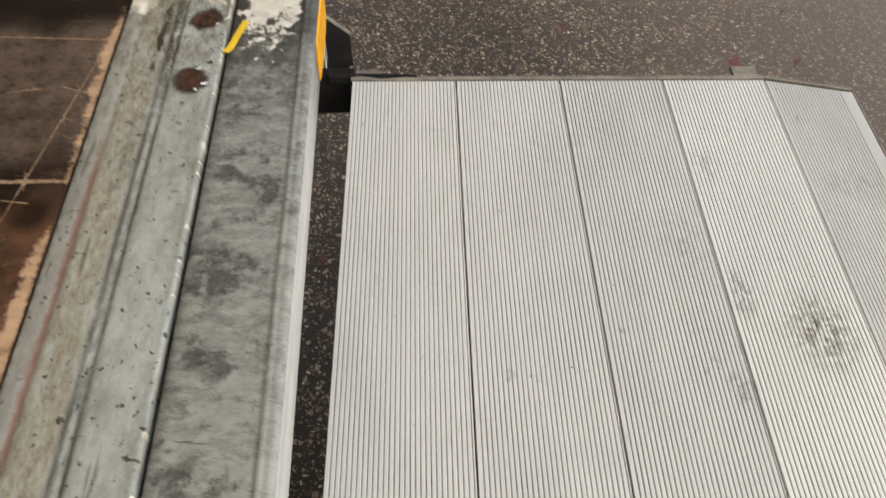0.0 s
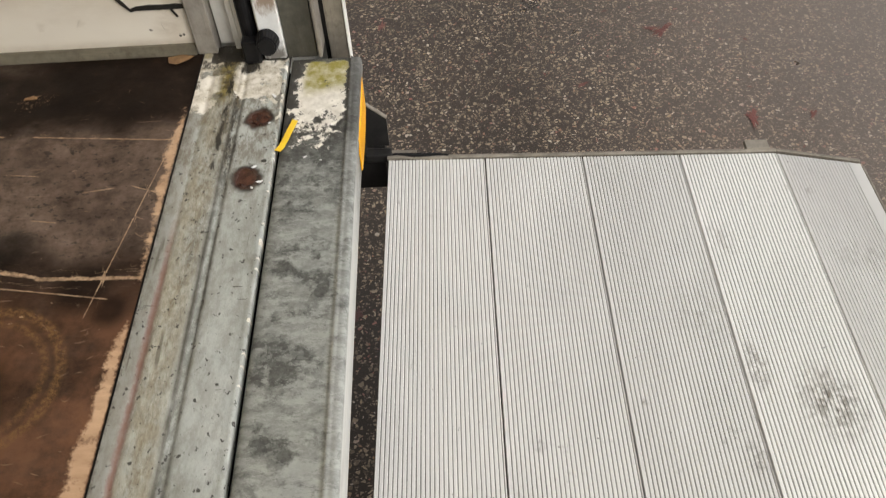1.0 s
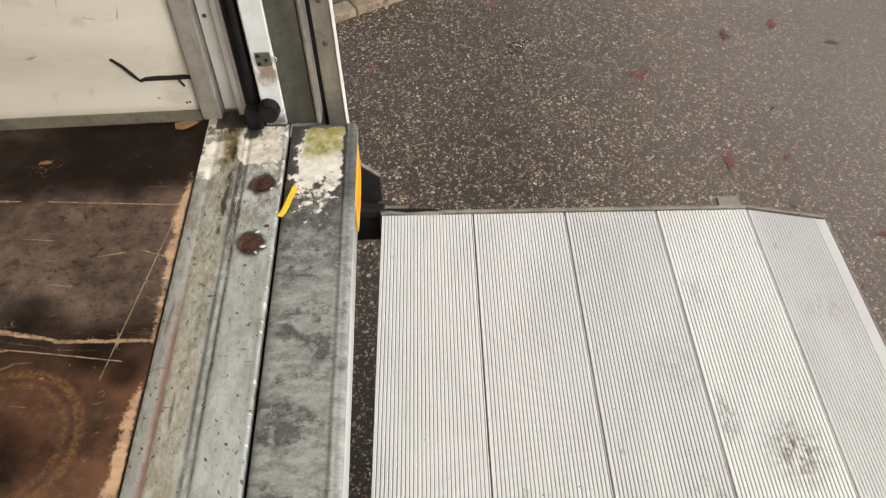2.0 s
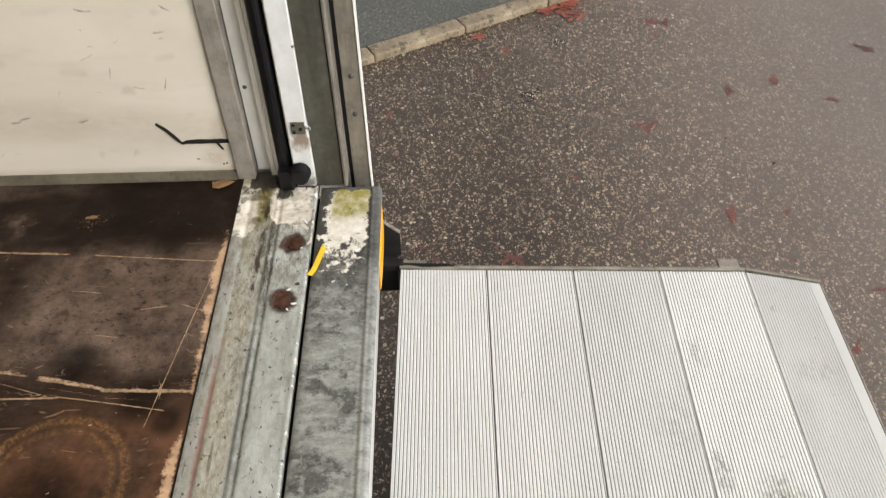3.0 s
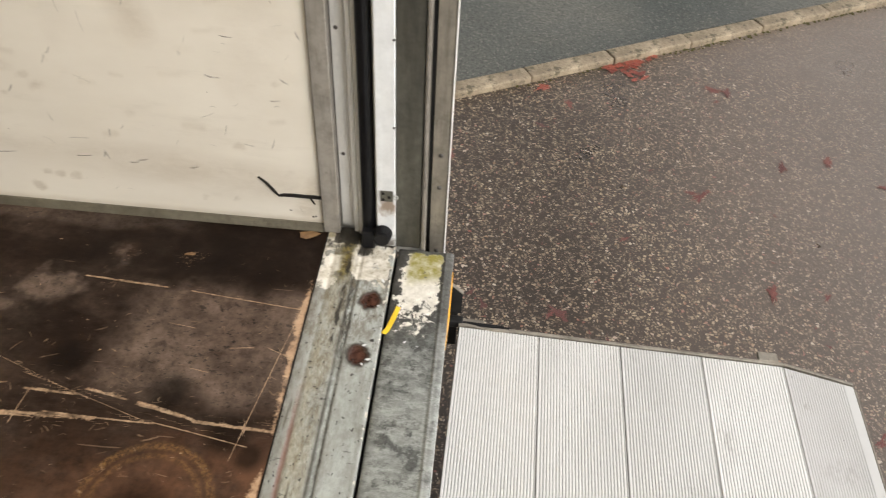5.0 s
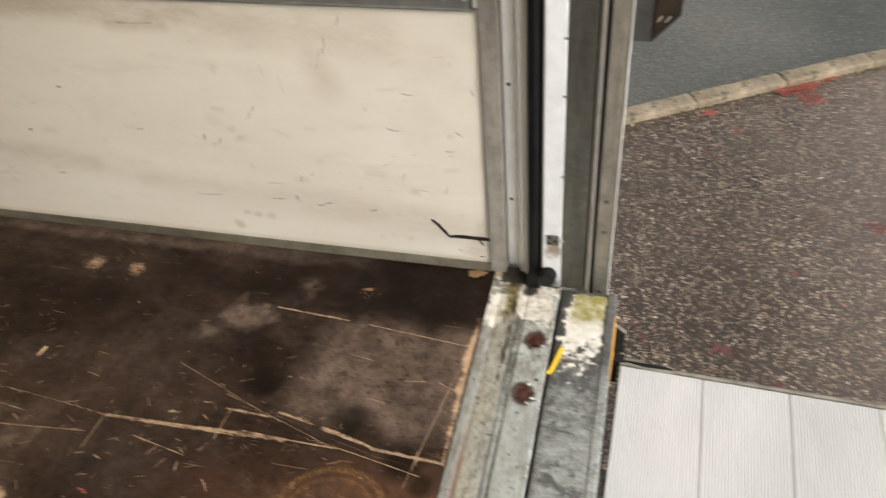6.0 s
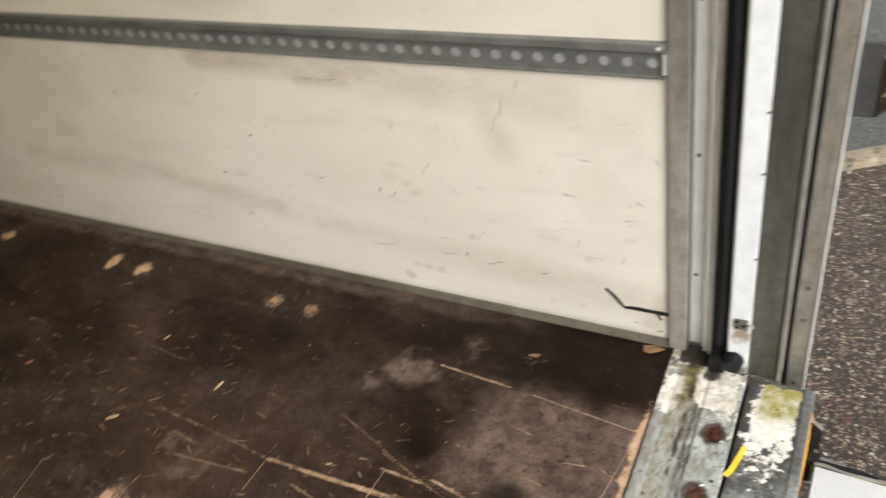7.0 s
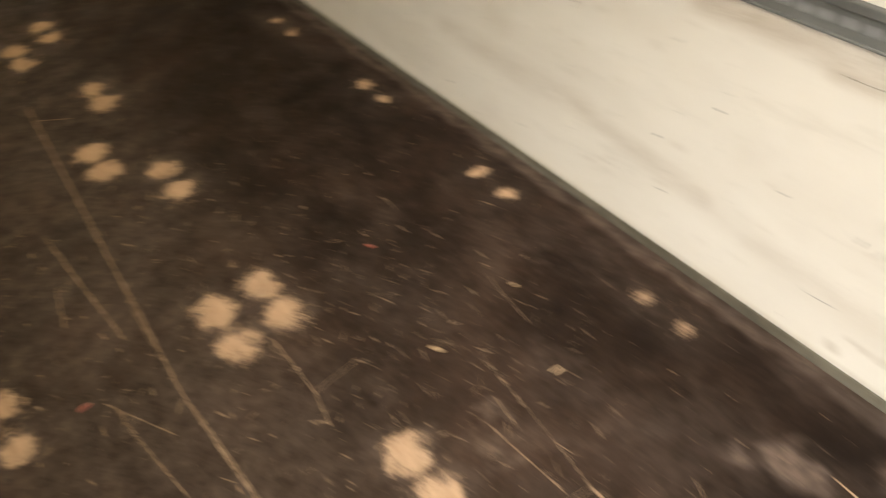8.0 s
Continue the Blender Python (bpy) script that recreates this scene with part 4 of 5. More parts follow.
def outer_sill():
    arc = [(0.152 + 0.010 * math.sin(a), FLOOR_Z + 0.001 - 0.010 + 0.010 * math.cos(a)) for a in np.linspace(0, math.pi / 2, 5)]
    line = [(0.006, FLOOR_Z - 0.03), (0.007, FLOOR_Z - 0.002)] + [(x, FLOOR_Z) for x in np.arange(0.010, 0.134, 0.005)]
    line += [(0.137, FLOOR_Z - 0.001), (0.140, FLOOR_Z + 0.0035), (0.144, FLOOR_Z + 0.001), (0.148, FLOOR_Z + 0.001)] + arc
    line += [(0.162, FLOOR_Z - 0.03), (0.158, FLOOR_Z - 0.033), (0.158, FLOOR_Z - 0.07), (0.158, FLOOR_Z - 0.108), (0.10, FLOOR_Z - 0.112)]
    line = np.array(line)
    ends = SILL_Y[SILL_Y < 1.994]
    X = np.repeat(line[:, :1], len(ends), 1)
    Z = np.repeat(line[:, 1:], len(ends), 1)
    Y = np.repeat(ends[None], len(line), 0)
    Z = Z + 0.0012 * (fractal(X, Y, 10, 71) - 0.5)
    # Pale lip; the outer face's dark far-end reflection is painted into its tone.
    pale_face = np.maximum(step(0.136, 0.139, X) * (0.05 + 0.25 * lattice(X * 0, Y, 9, 33)), (0.35 + 0.62 * step(1.75, 1.35, Y)) * (Z < FLOOR_Z - 0.008) * step(0.10, 0.15, X))
    white = step(0.005, 0.058, X) * (1 - step(0.122, 0.142, X)) * step(1.66, 1.87, Y - 0.15 * (X - 0.085)) * (1 - step(1.972, 1.992, Y)) * 0.95
    white = white + (white > 0.02) * 1.3 * (fractal(X, Y, 24, 95) - 0.5) + (white > 0.02) * 0.5 * (fractal(X, Y, 80, 96, 2) - 0.5)
    moss = step(1.85, 1.90, Y - 0.25 * (X - 0.075)) * step(0.03, 0.05, X)
    dark_mask = step(1.62, 1.78, Y) * (1 - pale_face) * 0.8 + 0.5 * step(0.03, 0.01, X)
    blot = 0.40 + 0.28 * step(1.45, 1.7, Y) - 0.15 * step(1.15, 0.9, Y)
    for x, y, r in ((0.055, 1.20, 0.055), (0.05, 1.03, 0.05), (0.07, 1.36, 0.04), (0.045, 0.86, 0.06)):
        blot = np.maximum(blot, 0.72 * (1 - step(r * 0.2, r * 1.5, np.hypot((X - x) * 0.9, Y - y) + 0.16 * (fractal(X, Y, 26, 130 + int(90 * y)) - 0.5))))
    ob = sheet("sill_edge", X, Y, Z, {"pale_face": pale_face, "white": white, "moss": moss, "dark_mask": dark_mask, "blot": blot}, GALV)
    return tagged(ob, "blotchy galvanised steel sill edge with flaking white paint", "sill", "", "structure")


inner_sill()
outer_sill()
top("sill_beam", box(-0.1965, 0.15, NEAR_Y, 1.988, FLOOR_Z - 0.11, FLOOR_Z - 0.032), BLACK, "dark steel beam under the rear sill", "beam", "", "structure")



def reflective_tape():
    """A strip of tape stuck over the bulge of the outer sill face."""
    bm = bmesh.new()
    n, rows = 14, []
    for k in range(n + 1):
        along = k / n
        out = 0.1630 + 0.0022 * math.sin(math.pi * along) ** 0.8
        rows.append([bm.verts.new((x, 1.730 + 0.212 * along, FLOOR_Z + z)) for x, z in ((0.1600, -0.016), (out, -0.020), (out - 0.001, -0.100), (0.1585, -0.104))])
    for p, q in zip(rows, rows[1:]):
        for i in range(4):
            bm.faces.new((p[i], p[(i + 1) % 4], q[(i + 1) % 4], q[i]))
    bm.faces.new(rows[0])
    bm.faces.new(rows[-1][::-1])
    bmesh.ops.recalc_face_normals(bm, faces=bm.faces)
    return top("reflective_tape", bm, ORANGE, "orange reflective tape on the outer sill face", "tape")


reflective_tape()


def yellow_strip():
    bm = bmesh.new()
    rows = []
    for k in range(9):
        s = k / 8
        c = Vector((0.004 + 0.028 * s ** 0.6, 1.684 + 0.092 * s, FLOOR_Z + 0.0045 + 0.004 * math.sin(s * math.pi)))
        side = Vector((0.0060, -0.0022, 0))
        rows.append([bm.verts.new(c + side * k2 + Vector((0, 0, up))) for k2, up in ((-1, 0), (1, 0), (1, 0.0015), (-1, 0.0015))])
    for a, b in zip(rows, rows[1:]):
        for i in range(4):
            bm.faces.new((a[i], a[(i + 1) % 4], b[(i + 1) % 4], b[i]))
    bm.faces.new(rows[0])
    bm.faces.new(rows[-1][::-1])
    bmesh.ops.recalc_face_normals(bm, faces=bm.faces)
    return top("plastic_strip", bm, YELLOW, "short bent yellow plastic strip lying on the sill", "strip")


yellow_strip()


def paint_flake(x, y, size, seed):
    """A curled, jagged white scrap, for paint flakes and for modelled wet glints."""
    rng = random.Random(seed)
    bm = bmesh.new()
    count = 8
    rim = [(math.cos(2 * math.pi * k / count) * rng.uniform(0.55, 1.0), math.sin(2 * math.pi * k / count) * rng.uniform(0.25, 0.5)) for k in range(count)]
    low = [bm.verts.new((a * size, b * size, 0.0006 + 0.35 * size * a * a)) for a, b in rim]
    high = [bm.verts.new((v.co.x, v.co.y, v.co.z + 0.0006)) for v in low]
    bm.faces.new(low[::-1])
    bm.faces.new(high)
    for k in range(count):
        bm.faces.new((low[k], low[(k + 1) % count], high[(k + 1) % count], high[k]))
    ob = top("paint_flake", bm, WHITE, "small curled white scrap on the sill, paint flake and stand-in for wet glints", "paint flake", "paint flakes on the sill")
    ob.matrix_basis = pose(x, y, FLOOR_Z + 0.0012, 0, 0, rng.uniform(-70, 40))


# Scraps beside the rust recesses stand in for glints on the wet pools.
for k, (x, y, size) in enumerate(((-0.038, 1.645, 0.008), (-0.022, 1.602, 0.009), (-0.036, 1.586, 0.006), (-0.022, 1.776, 0.006), (-0.020, 1.864, 0.011), (0.034, 1.70, 0.005), (0.06, 1.665, 0.006), (0.092, 1.655, 0.004))):
    paint_flake(x, y, size, 40 + k)

# ---- walls and roof of the truck body ----
top("wall_north", box(FRONT_X, -0.20, WALL_Y, WALL_Y + 0.05, FLOOR_Z - 0.02, ROOF_Z), WALL, "scuffed cream laminated wall panel inside the truck", "wall", "", "structure")


def wall_lining():
    """The wall's inner sheet, with dents, scrapes and stains of loads."""
    xs = np.concatenate([np.linspace(FRONT_X, -3.6, 10)[:-1], np.arange(-3.6, -0.2125, 0.006)])
    zs = np.concatenate([np.arange(FLOOR_Z, 2.30, 0.006), np.linspace(2.30, ROOF_Z, 8)])
    X, Z = np.meshgrid(xs, zs, indexing="ij")
    stain_and_foot = np.zeros_like(X)
    field = scratch_field(xs, zs)
    scrapes = (
        (-1.246, 1.617, 0.010, 0.2, 0.9), (-1.036, 1.600, 0.012, 1.2, 1.0), (-0.99, 1.593, 0.012, 1.0, 0.7), (-0.561, 1.985, 0.012, 1.3, 0.9),
        (-1.606, 1.872, 0.008, 0.5, 0.7), (-1.172, 1.960, 0.10, 0.04, 0.75), (-0.612, 1.90, 0.045, 1.4, 0.6), (-0.856, 1.713, 0.01, 1.0, 0.6),
        (-1.604, 1.418, 0.02, 0.1, 0.6), (-0.796, 1.402, 0.010, 1.3, 0.7), (-0.561, 1.386, 0.016, 0.3, 0.8), (-0.451, 1.512, 0.022, 1.3, 0.65),
        (-0.332, 1.479, 0.023, 1.25, 0.7), (-1.113, 1.386, 0.067, 0.09, 0.75), (-0.87, 1.396, 0.034, 0.1, 0.8), (-0.471, 1.684, 0.014, -0.3, 0.75),
        (-0.418, 1.796, 0.022, -0.1, 0.8), (-0.701, 1.397, 0.019, 0.25, 0.75), (-2.214, 1.331, 0.03, 0.1, 0.6), (-0.457, 1.680, 0.010, 0.0, 0.7),
        (-0.287, 1.687, 0.012, -0.6, 0.6), (-0.318, 1.624, 0.012, 0.1, 0.7), (-0.501, 1.559, 0.026, 0.45, 0.4), (-0.763, 1.477, 0.012, 1.4, 0.6),
        (-0.788, 1.413, 0.016, -1.4, 0.45), (-0.403, 1.482, 0.018, -0.2, 0.35), (-0.240, 1.817, 0.008, -1.2, 0.7), (-0.877, 1.685, 0.020, 1.1, 0.4),
        (-0.640, 1.857, 0.052, 1.25, 0.35), (-0.798, 1.854, 0.027, -1.45, 0.3), (-0.752, 1.828, 0.046, -1.5, 0.2), (-0.727, 1.387, 0.016, 0.1, 0.7), (-0.911, 1.525, 0.014, -1.3, 0.4),
    )
    for x, z, long, turn, strength in scrapes:
        long = max(long, 0.014)
        scratch(field, 0, x, z, x + long * math.cos(turn), z + long * math.sin(turn), 0.0018 if long > 0.02 else 0.003, strength, 0.08)
    rng = np.random.RandomState(9)
    for k in range(150):
        x, z = -0.24 - 2.8 * rng.rand(), FLOOR_Z + 0.05 + 1.0 * rng.rand()
        turn, long = rng.normal(0.1, 0.5) + (1.4 if k % 5 == 0 else 0), 0.006 + 0.04 * rng.rand() ** 2.5
        scratch(field, k % 2, x, z, x + long * math.cos(turn), z + long * math.sin(turn), rng.uniform(0.0006, 0.0020), rng.uniform(0.08, 0.40), rng.uniform(-0.3, 0.3))
    for k in range(70):
        x, z = -0.3 - 2.2 * rng.rand(), FLOOR_Z + 0.08 + 0.75 * rng.rand()
        stain_and_foot = np.maximum(stain_and_foot, rng.uniform(0.08, 0.32) * stroke(X, Z, (x, z), (x + rng.uniform(0.005, 0.05), z + rng.normal(0, 0.004)), rng.uniform(0.006, 0.014)))
    for ax, az, bx, bz, wide, strength in ((-2.6, 1.53, -1.9, 1.53, 0.06, 0.26), (-1.95, 1.53, -1.45, 1.47, 0.04, 0.34), (-1.45, 1.47, -0.75, 1.36, 0.06, 0.10), (-0.75, 1.38, -0.25, 1.33, 0.06, 0.25),
                                           (-1.55, 2.0, -0.95, 1.99, 0.045, 0.6), (-1.2, 1.965, -1.04, 1.965, 0.03, 0.6), (-0.95, 1.98, -0.45, 1.96, 0.08, 0.35), (-0.66, 1.95, -0.62, 1.8, 0.05, 0.3), (-0.26, 1.27, -0.23, 1.36, 0.04, 0.5)):
        stain_and_foot = np.maximum(stain_and_foot, 1.3 * strength * stroke(X, Z, (ax, az), (bx, bz), wide))
    for x, z, wide, strength in ((-0.557, 1.392, 0.020, 0.75), (-0.485, 1.390, 0.022, 0.5), (-0.406, 1.376, 0.014, 0.4), (-0.294, 1.396, 0.020, 0.35), (-0.543, 1.284, 0.014, 0.5), (-0.894, 1.327, 0.016, 0.4), (-0.46, 1.288, 0.010, 0.3),
                                 (-1.013, 1.276, 0.020, 0.65), (-0.977, 1.328, 0.010, 0.5), (-0.938, 1.320, 0.014, 0.6), (-0.916, 1.616, 0.024, 0.5), (-0.42, 1.475, 0.014, 0.45), (-0.297, 1.677, 0.012, 0.5), (-0.937, 1.645, 0.012, 0.4),
                                 (-0.868, 1.694, 0.012, 0.5), (-1.003, 1.588, 0.008, 0.8), (-0.937, 1.841, 0.018, 0.35), (-0.99, 1.67, 0.03, 0.25)):
        away = np.hypot((X - x) * 0.8, Z - z) + 0.03 * (fractal(X, Z, 45, 131) - 0.5)
        stain_and_foot = np.maximum(stain_and_foot, strength * (1 - step(wide * 0.2, wide, away)))
    stain_and_foot = np.maximum(stain_and_foot, 0.26 * stroke(X, Z, (-1.3, 1.43), (-0.6, 1.41), 0.045) * (0.5 + fractal(X, Z, 8, 132)))
    stain_and_foot = np.maximum(stain_and_foot, 0.30 * stroke(X, Z, (-0.6, 1.40), (-0.22, 1.36), 0.05) * (0.5 + fractal(X, Z, 8, 133)))
    stain_and_foot = np.maximum(stain_and_foot, 0.20 * step(0.55, 0.8, fractal(X, Z, 3.0, 120)))
    # Browner, darker strip at the foot of the sheet.
    stain_and_foot = np.maximum(stain_and_foot, 0.6 * step(FLOOR_Z + 0.05, FLOOR_Z + 0.026, Z))
    ob = sheet("wall_lining", X, np.full_like(X, WALL_Y - 0.0015), Z, {"stain_and_foot": stain_and_foot, **scratch_attrs(field)}, WALL)
    return tagged(ob, "scuffed and stained cream wall sheet inside the truck", "wall", "", "structure")


wall_lining()
top("wall_south", box(FRONT_X, 0.08, NEAR_Y - 0.07, NEAR_Y, FLOOR_Z - 0.12, ROOF_Z), WALL, "cream laminated wall panel inside the truck", "wall", "", "structure")
top("wall_front", box(FRONT_X - 0.06, FRONT_X, NEAR_Y - 0.07, WALL_Y + 0.07, FLOOR_Z - 0.12, ROOF_Z), WALL, "cream bulkhead panel of the truck body", "wall", "", "structure")
top("wall_outer", box(FRONT_X, 0.07, WALL_Y + 0.054, WALL_Y + 0.075, FLOOR_Z - 0.12, ROOF_Z), BODY, "white outer skin of the truck body", "wall", "", "structure")
top("ceiling", box(FRONT_X - 0.06, 0.08, NEAR_Y - 0.07, WALL_Y + 0.075, ROOF_Z, ROOF_Z + 0.05), CEILING, "pale translucent glass-fibre roof of the truck body", "ceiling", "", "structure")

bm = bmesh.new()
prof = [(WALL_Y - 0.014, FLOOR_Z + 0.001), (WALL_Y - 0.011, FLOOR_Z + 0.010), (WALL_Y - 0.005, FLOOR_Z + 0.023), (WALL_Y - 0.001, FLOOR_Z + 0.026), (WALL_Y + 0.01, FLOOR_Z + 0.026), (WALL_Y + 0.01, FLOOR_Z + 0.001)]
a = [bm.verts.new((FRONT_X, y, z)) for y, z in prof]
b = [bm.verts.new((-0.214, y, z)) for y, z in prof]
for i in range(len(prof)):
    bm.faces.new((a[i], a[(i + 1) % 6], b[(i + 1) % 6], b[i]))
bm.faces.new(a)
bm.faces.new(b[::-1])
bmesh.ops.recalc_face_normals(bm, faces=bm.faces)
top("baseboard", bm, SKIRT, "grimy grey aluminium skirting angle at the wall foot", "skirting", "", "structure")


def lashing_rail():
    rail = thing("lashing_rail", "grey steel lashing rail with a row of round holes", "rail")
    z0, z1, zh, front, back = 2.040, 2.096, 2.069, WALL_Y - 0.009, WALL_Y - 0.006
    bm = bmesh.new()
    r, n = 0.0125, 12
    count = 114
    for i in range(count):
        cx = -0.242 - 0.0502 * i
        ring0 = [bm.verts.new((cx + r * math.cos(2 * math.pi * k / n), front, zh + r * math.sin(2 * math.pi * k / n))) for k in range(n)]
        ring1 = [bm.verts.new((v.co.x, back, v.co.z)) for v in ring0]
        outer = []
        for k in range(n):
            c, s = math.cos(2 * math.pi * k / n), math.sin(2 * math.pi * k / n)
            f = min(0.0251 / max(abs(c), 1e-6), (z1 - zh if s > 0 else zh - z0) / max(abs(s), 1e-6))
            outer.append(bm.verts.new((cx + c * f, front, zh + s * f)))
        for k in range(n):
            j = (k + 1) % n
            bm.faces.new((ring0[k], ring0[j], outer[j], outer[k]))
            bm.faces.new((ring0[k], ring1[k], ring1[j], ring0[j]))
            ck, cj = outer[k].co, outer[j].co
            if abs(ck.x - cj.x) > 1e-5 and abs(ck.z - cj.z) > 1e-5:
                corner = bm.verts.new((cx + math.copysign(0.0251, ck.x + cj.x - 2 * cx), front, z1 if ck.z + cj.z > 2 * zh else z0))
                bm.faces.new((outer[k], outer[j], corner))
    bmesh.ops.remove_doubles(bm, verts=bm.verts, dist=0.0004)
    bmesh.ops.recalc_face_normals(bm, faces=bm.faces)
    part("perforated_strip", bm, RAILS, rail)
    # Added grey strip: its colour gives the shade on the wall behind the holes.
    part("backing", box(FRONT_X, -0.216, WALL_Y - 0.0045, WALL_Y - 0.0025, z0, z1), HOLE_SHADE, rail, "grey strip painting the shaded wall behind the holes")
    x1, x0 = -0.214, FRONT_X
    part("upper_lip", box(x0, x1, WALL_Y - 0.018, WALL_Y, z1, 2.117, 0.003), RAILS, rail)
    part("lower_lip", box(x0, x1, WALL_Y - 0.012, WALL_Y, 2.033, z0, 0.002), RAILS, rail)
    end = box(-0.222, -0.2135, WALL_Y - 0.016, WALL_Y - 0.001, 2.045, 2.095, 0.002)
    part("end_tab", end, BRIGHT, rail, "bright steel end tab")
    bm = dome(0.005, 0.003)
    bm.transform(Matrix.Translation((-0.228, WALL_Y - 0.018, 2.107)))
    part("screw", bm, BRIGHT, rail)
    return rail


lashing_rail()


def torn_gash():
    """The tear in the wall panel near the rear frame."""
    bm = bmesh.new()
    pts = [(-0.380, 1.376, 0.002), (-0.360, 1.356, 0.004), (-0.343, 1.332, 0.0045), (-0.332, 1.314, 0.0035), (-0.318, 1.318, 0.0050), (-0.29, 1.319, 0.0062), (-0.26, 1.3185, 0.0056), (-0.232, 1.319, 0.0064), (-0.214, 1.318, 0.0050)]
    y = WALL_Y - 0.004
    up = [bm.verts.new((x, y, z + w)) for x, z, w in pts]
    lo = [bm.verts.new((x - 0.004 * (i < 3), y, z - w)) for i, (x, z, w) in enumerate(pts)]
    for i in range(len(pts) - 1):
        bm.faces.new((lo[i], lo[i + 1], up[i + 1], up[i]))
    hook = [bm.verts.new(c) for c in ((-0.248, y, 1.316), (-0.243, y, 1.316), (-0.232, y, 1.294), (-0.236, y, 1.292))]
    bm.faces.new(hook)
    ext = bmesh.ops.extrude_face_region(bm, geom=list(bm.faces))["geom"]
    for v in ext:
        if isinstance(v, bmesh.types.BMVert):
            v.co.y += 0.004
    bmesh.ops.recalc_face_normals(bm, faces=bm.faces)
    return top("panel_tear", bm, CRACK, "dark open tear in the cream wall panel", "damage")


torn_gash()
for x, z in ((-0.242, 1.244), (-0.234, 1.246)):
    bm = dome(0.0035, 0.002)
    bm.transform(Matrix.Translation((x, WALL_Y - 0.001, z)))
    top("wall_screw", bm, RIVET, "small dark screw in the wall panel", "screw", "screws in the wall panel")

# ---- rear frame post ----


def rear_post():
    post = thing("rear_frame_post", "dirty aluminium rear frame post with shutter track", "post", at=(0, 0, 0))
    z0, z1 = FLOOR_Z, ROOF_Z
    part("inner_trim", box(-0.213, -0.1665, 2.033, 2.10, z0, z1, 0.003), TRIM, post)
    part("seam", box(-0.17, -0.11, 2.076, 2.098, z0 + 0.002, z1), BLACK, post)
    part("track_face", box(-0.1645, -0.1285, 2.068, 2.10, z0 + 0.004, z1, 0.001), CHANNEL, post, "pale aluminium track face")
    lip = box(-0.127, -0.114, 2.046, 2.10, z0, z1, 0.002)
    box(-0.112, -0.100, 2.038, 2.10, z0, z1, 0.003, lip)
    part("track_lip", lip, CHANNEL, post)
    part("track_back", box(-0.112, -0.05, 2.075, 2.1, z0, z1), BLACK, post)
    seal = bmesh.new()
    bmesh.ops.create_cone(seal, cap_ends=True, segments=16, radius1=0.020, radius2=0.020, depth=z1 - z0 - 0.012)
    seal.transform(Matrix.Translation((-0.079, 2.024, (z0 + z1) / 2 + 0.006)))
    box(-0.098, -0.060, 2.036, 2.08, z0 + 0.006, z1, 0, seal)
    part("seal", seal, RUBBER, post, "black rubber seal")
    part("bright_bead", box(-0.0585, -0.0545, 2.006, 2.08, z0 + 0.01, z1, 0.001), BRIGHT, post, "bright steel bead")
    part("white_strip", box(-0.0545, -0.004, 1.995, 2.09, z0 + 0.004, z1, 0.003), STRIP, post, "white coated strip")
    main = box(-0.003, 0.064, 2.000, 2.10, z0 + 0.001, z1, 0.002)
    part("outer_face", main, POST, post, "dark grimy grey steel face")
    part("outer_lip", box(0.066, 0.076, 1.994, 2.10, z0 + 0.001, z1, 0.0035), TRIM, post)
    for z in (1.459, 1.828, 2.197, 2.56):
        bm = dome(0.0055, 0.003)
        bm.transform(Matrix.Translation((-0.152, 2.068, z)))
        part("rivet", bm, RIVET, post)
    for z in (1.61, 1.85, 2.0, 2.35):
        bm = dome(0.004, 0.004)
        bm.transform(Matrix.Translation((-0.007, 1.997, z)))
        part("edge_pin", bm, RIVET, post)
    plate = box(-0.043, -0.010, 1.9905, 1.995, 1.372, 1.407, 0.0015)
    pl = part("latch_plate", plate, POST, post, "small rusty latch plate")
    for x, z in ((-0.036, 1.400), (-0.036, 1.379), (-0.02, 1.388)):
        bm = dome(0.0045, 0.0025)
        bm.transform(Matrix.Translation((x, 1.990, z)))
        part("latch_screw", bm, CRACK, pl)
    loop = bmesh.new()
    n, m = 12, 6
    grid = [[loop.verts.new((-0.003 + (0.006 + 0.0016 * math.cos(2 * math.pi * j / m)) * math.cos(2 * math.pi * i / n), 1.992 + 0.0016 * math.sin(2 * math.pi * j / m), 1.388 + (0.006 + 0.0016 * math.cos(2 * math.pi * j / m)) * math.sin(2 * math.pi * i / n))) for j in range(m)] for i in range(n)]
    for i in range(n):
        for j in range(m):
            loop.faces.new((grid[i][j], grid[(i + 1) % n][j], grid[(i + 1) % n][(j + 1) % m], grid[i][(j + 1) % m]))
    part("latch_ring", loop, BRIGHT, pl, "bright wire ring")
    knob = bmesh.new()
    bmesh.ops.create_cone(knob, cap_ends=True, segments=20, radius1=0.027, radius2=0.021, depth=0.03)
    bmesh.ops.bevel(knob, geom=list(knob.edges), offset=0.003, segments=2, affect="EDGES")
    knob.transform(Matrix.Translation((-0.038, 1.980, 1.254)) @ Matrix.Rotation(radians(90), 4, "X") @ Matrix.Diagonal((1, 1.15, 1, 1)))
    box(-0.097, -0.058, 1.980, 2.02, z0 + 0.002, z0 + 0.06, 0.006, knob)
    part("buffer", knob, RUBBER, post, "round black rubber buffer")
    part("post_back", box(-0.213, 0.062, 2.10, 2.125, z0 - 0.1, z1), BODY, post)
    return post


rear_post()
part_south = thing("rear_frame_post", "aluminium rear frame post of the truck body", "post")
part("outer_face", box(-0.2, 0.075, NEAR_Y - 0.05, NEAR_Y + 0.04, FLOOR_Z + 0.003, ROOF_Z, 0.003), POST, part_south)
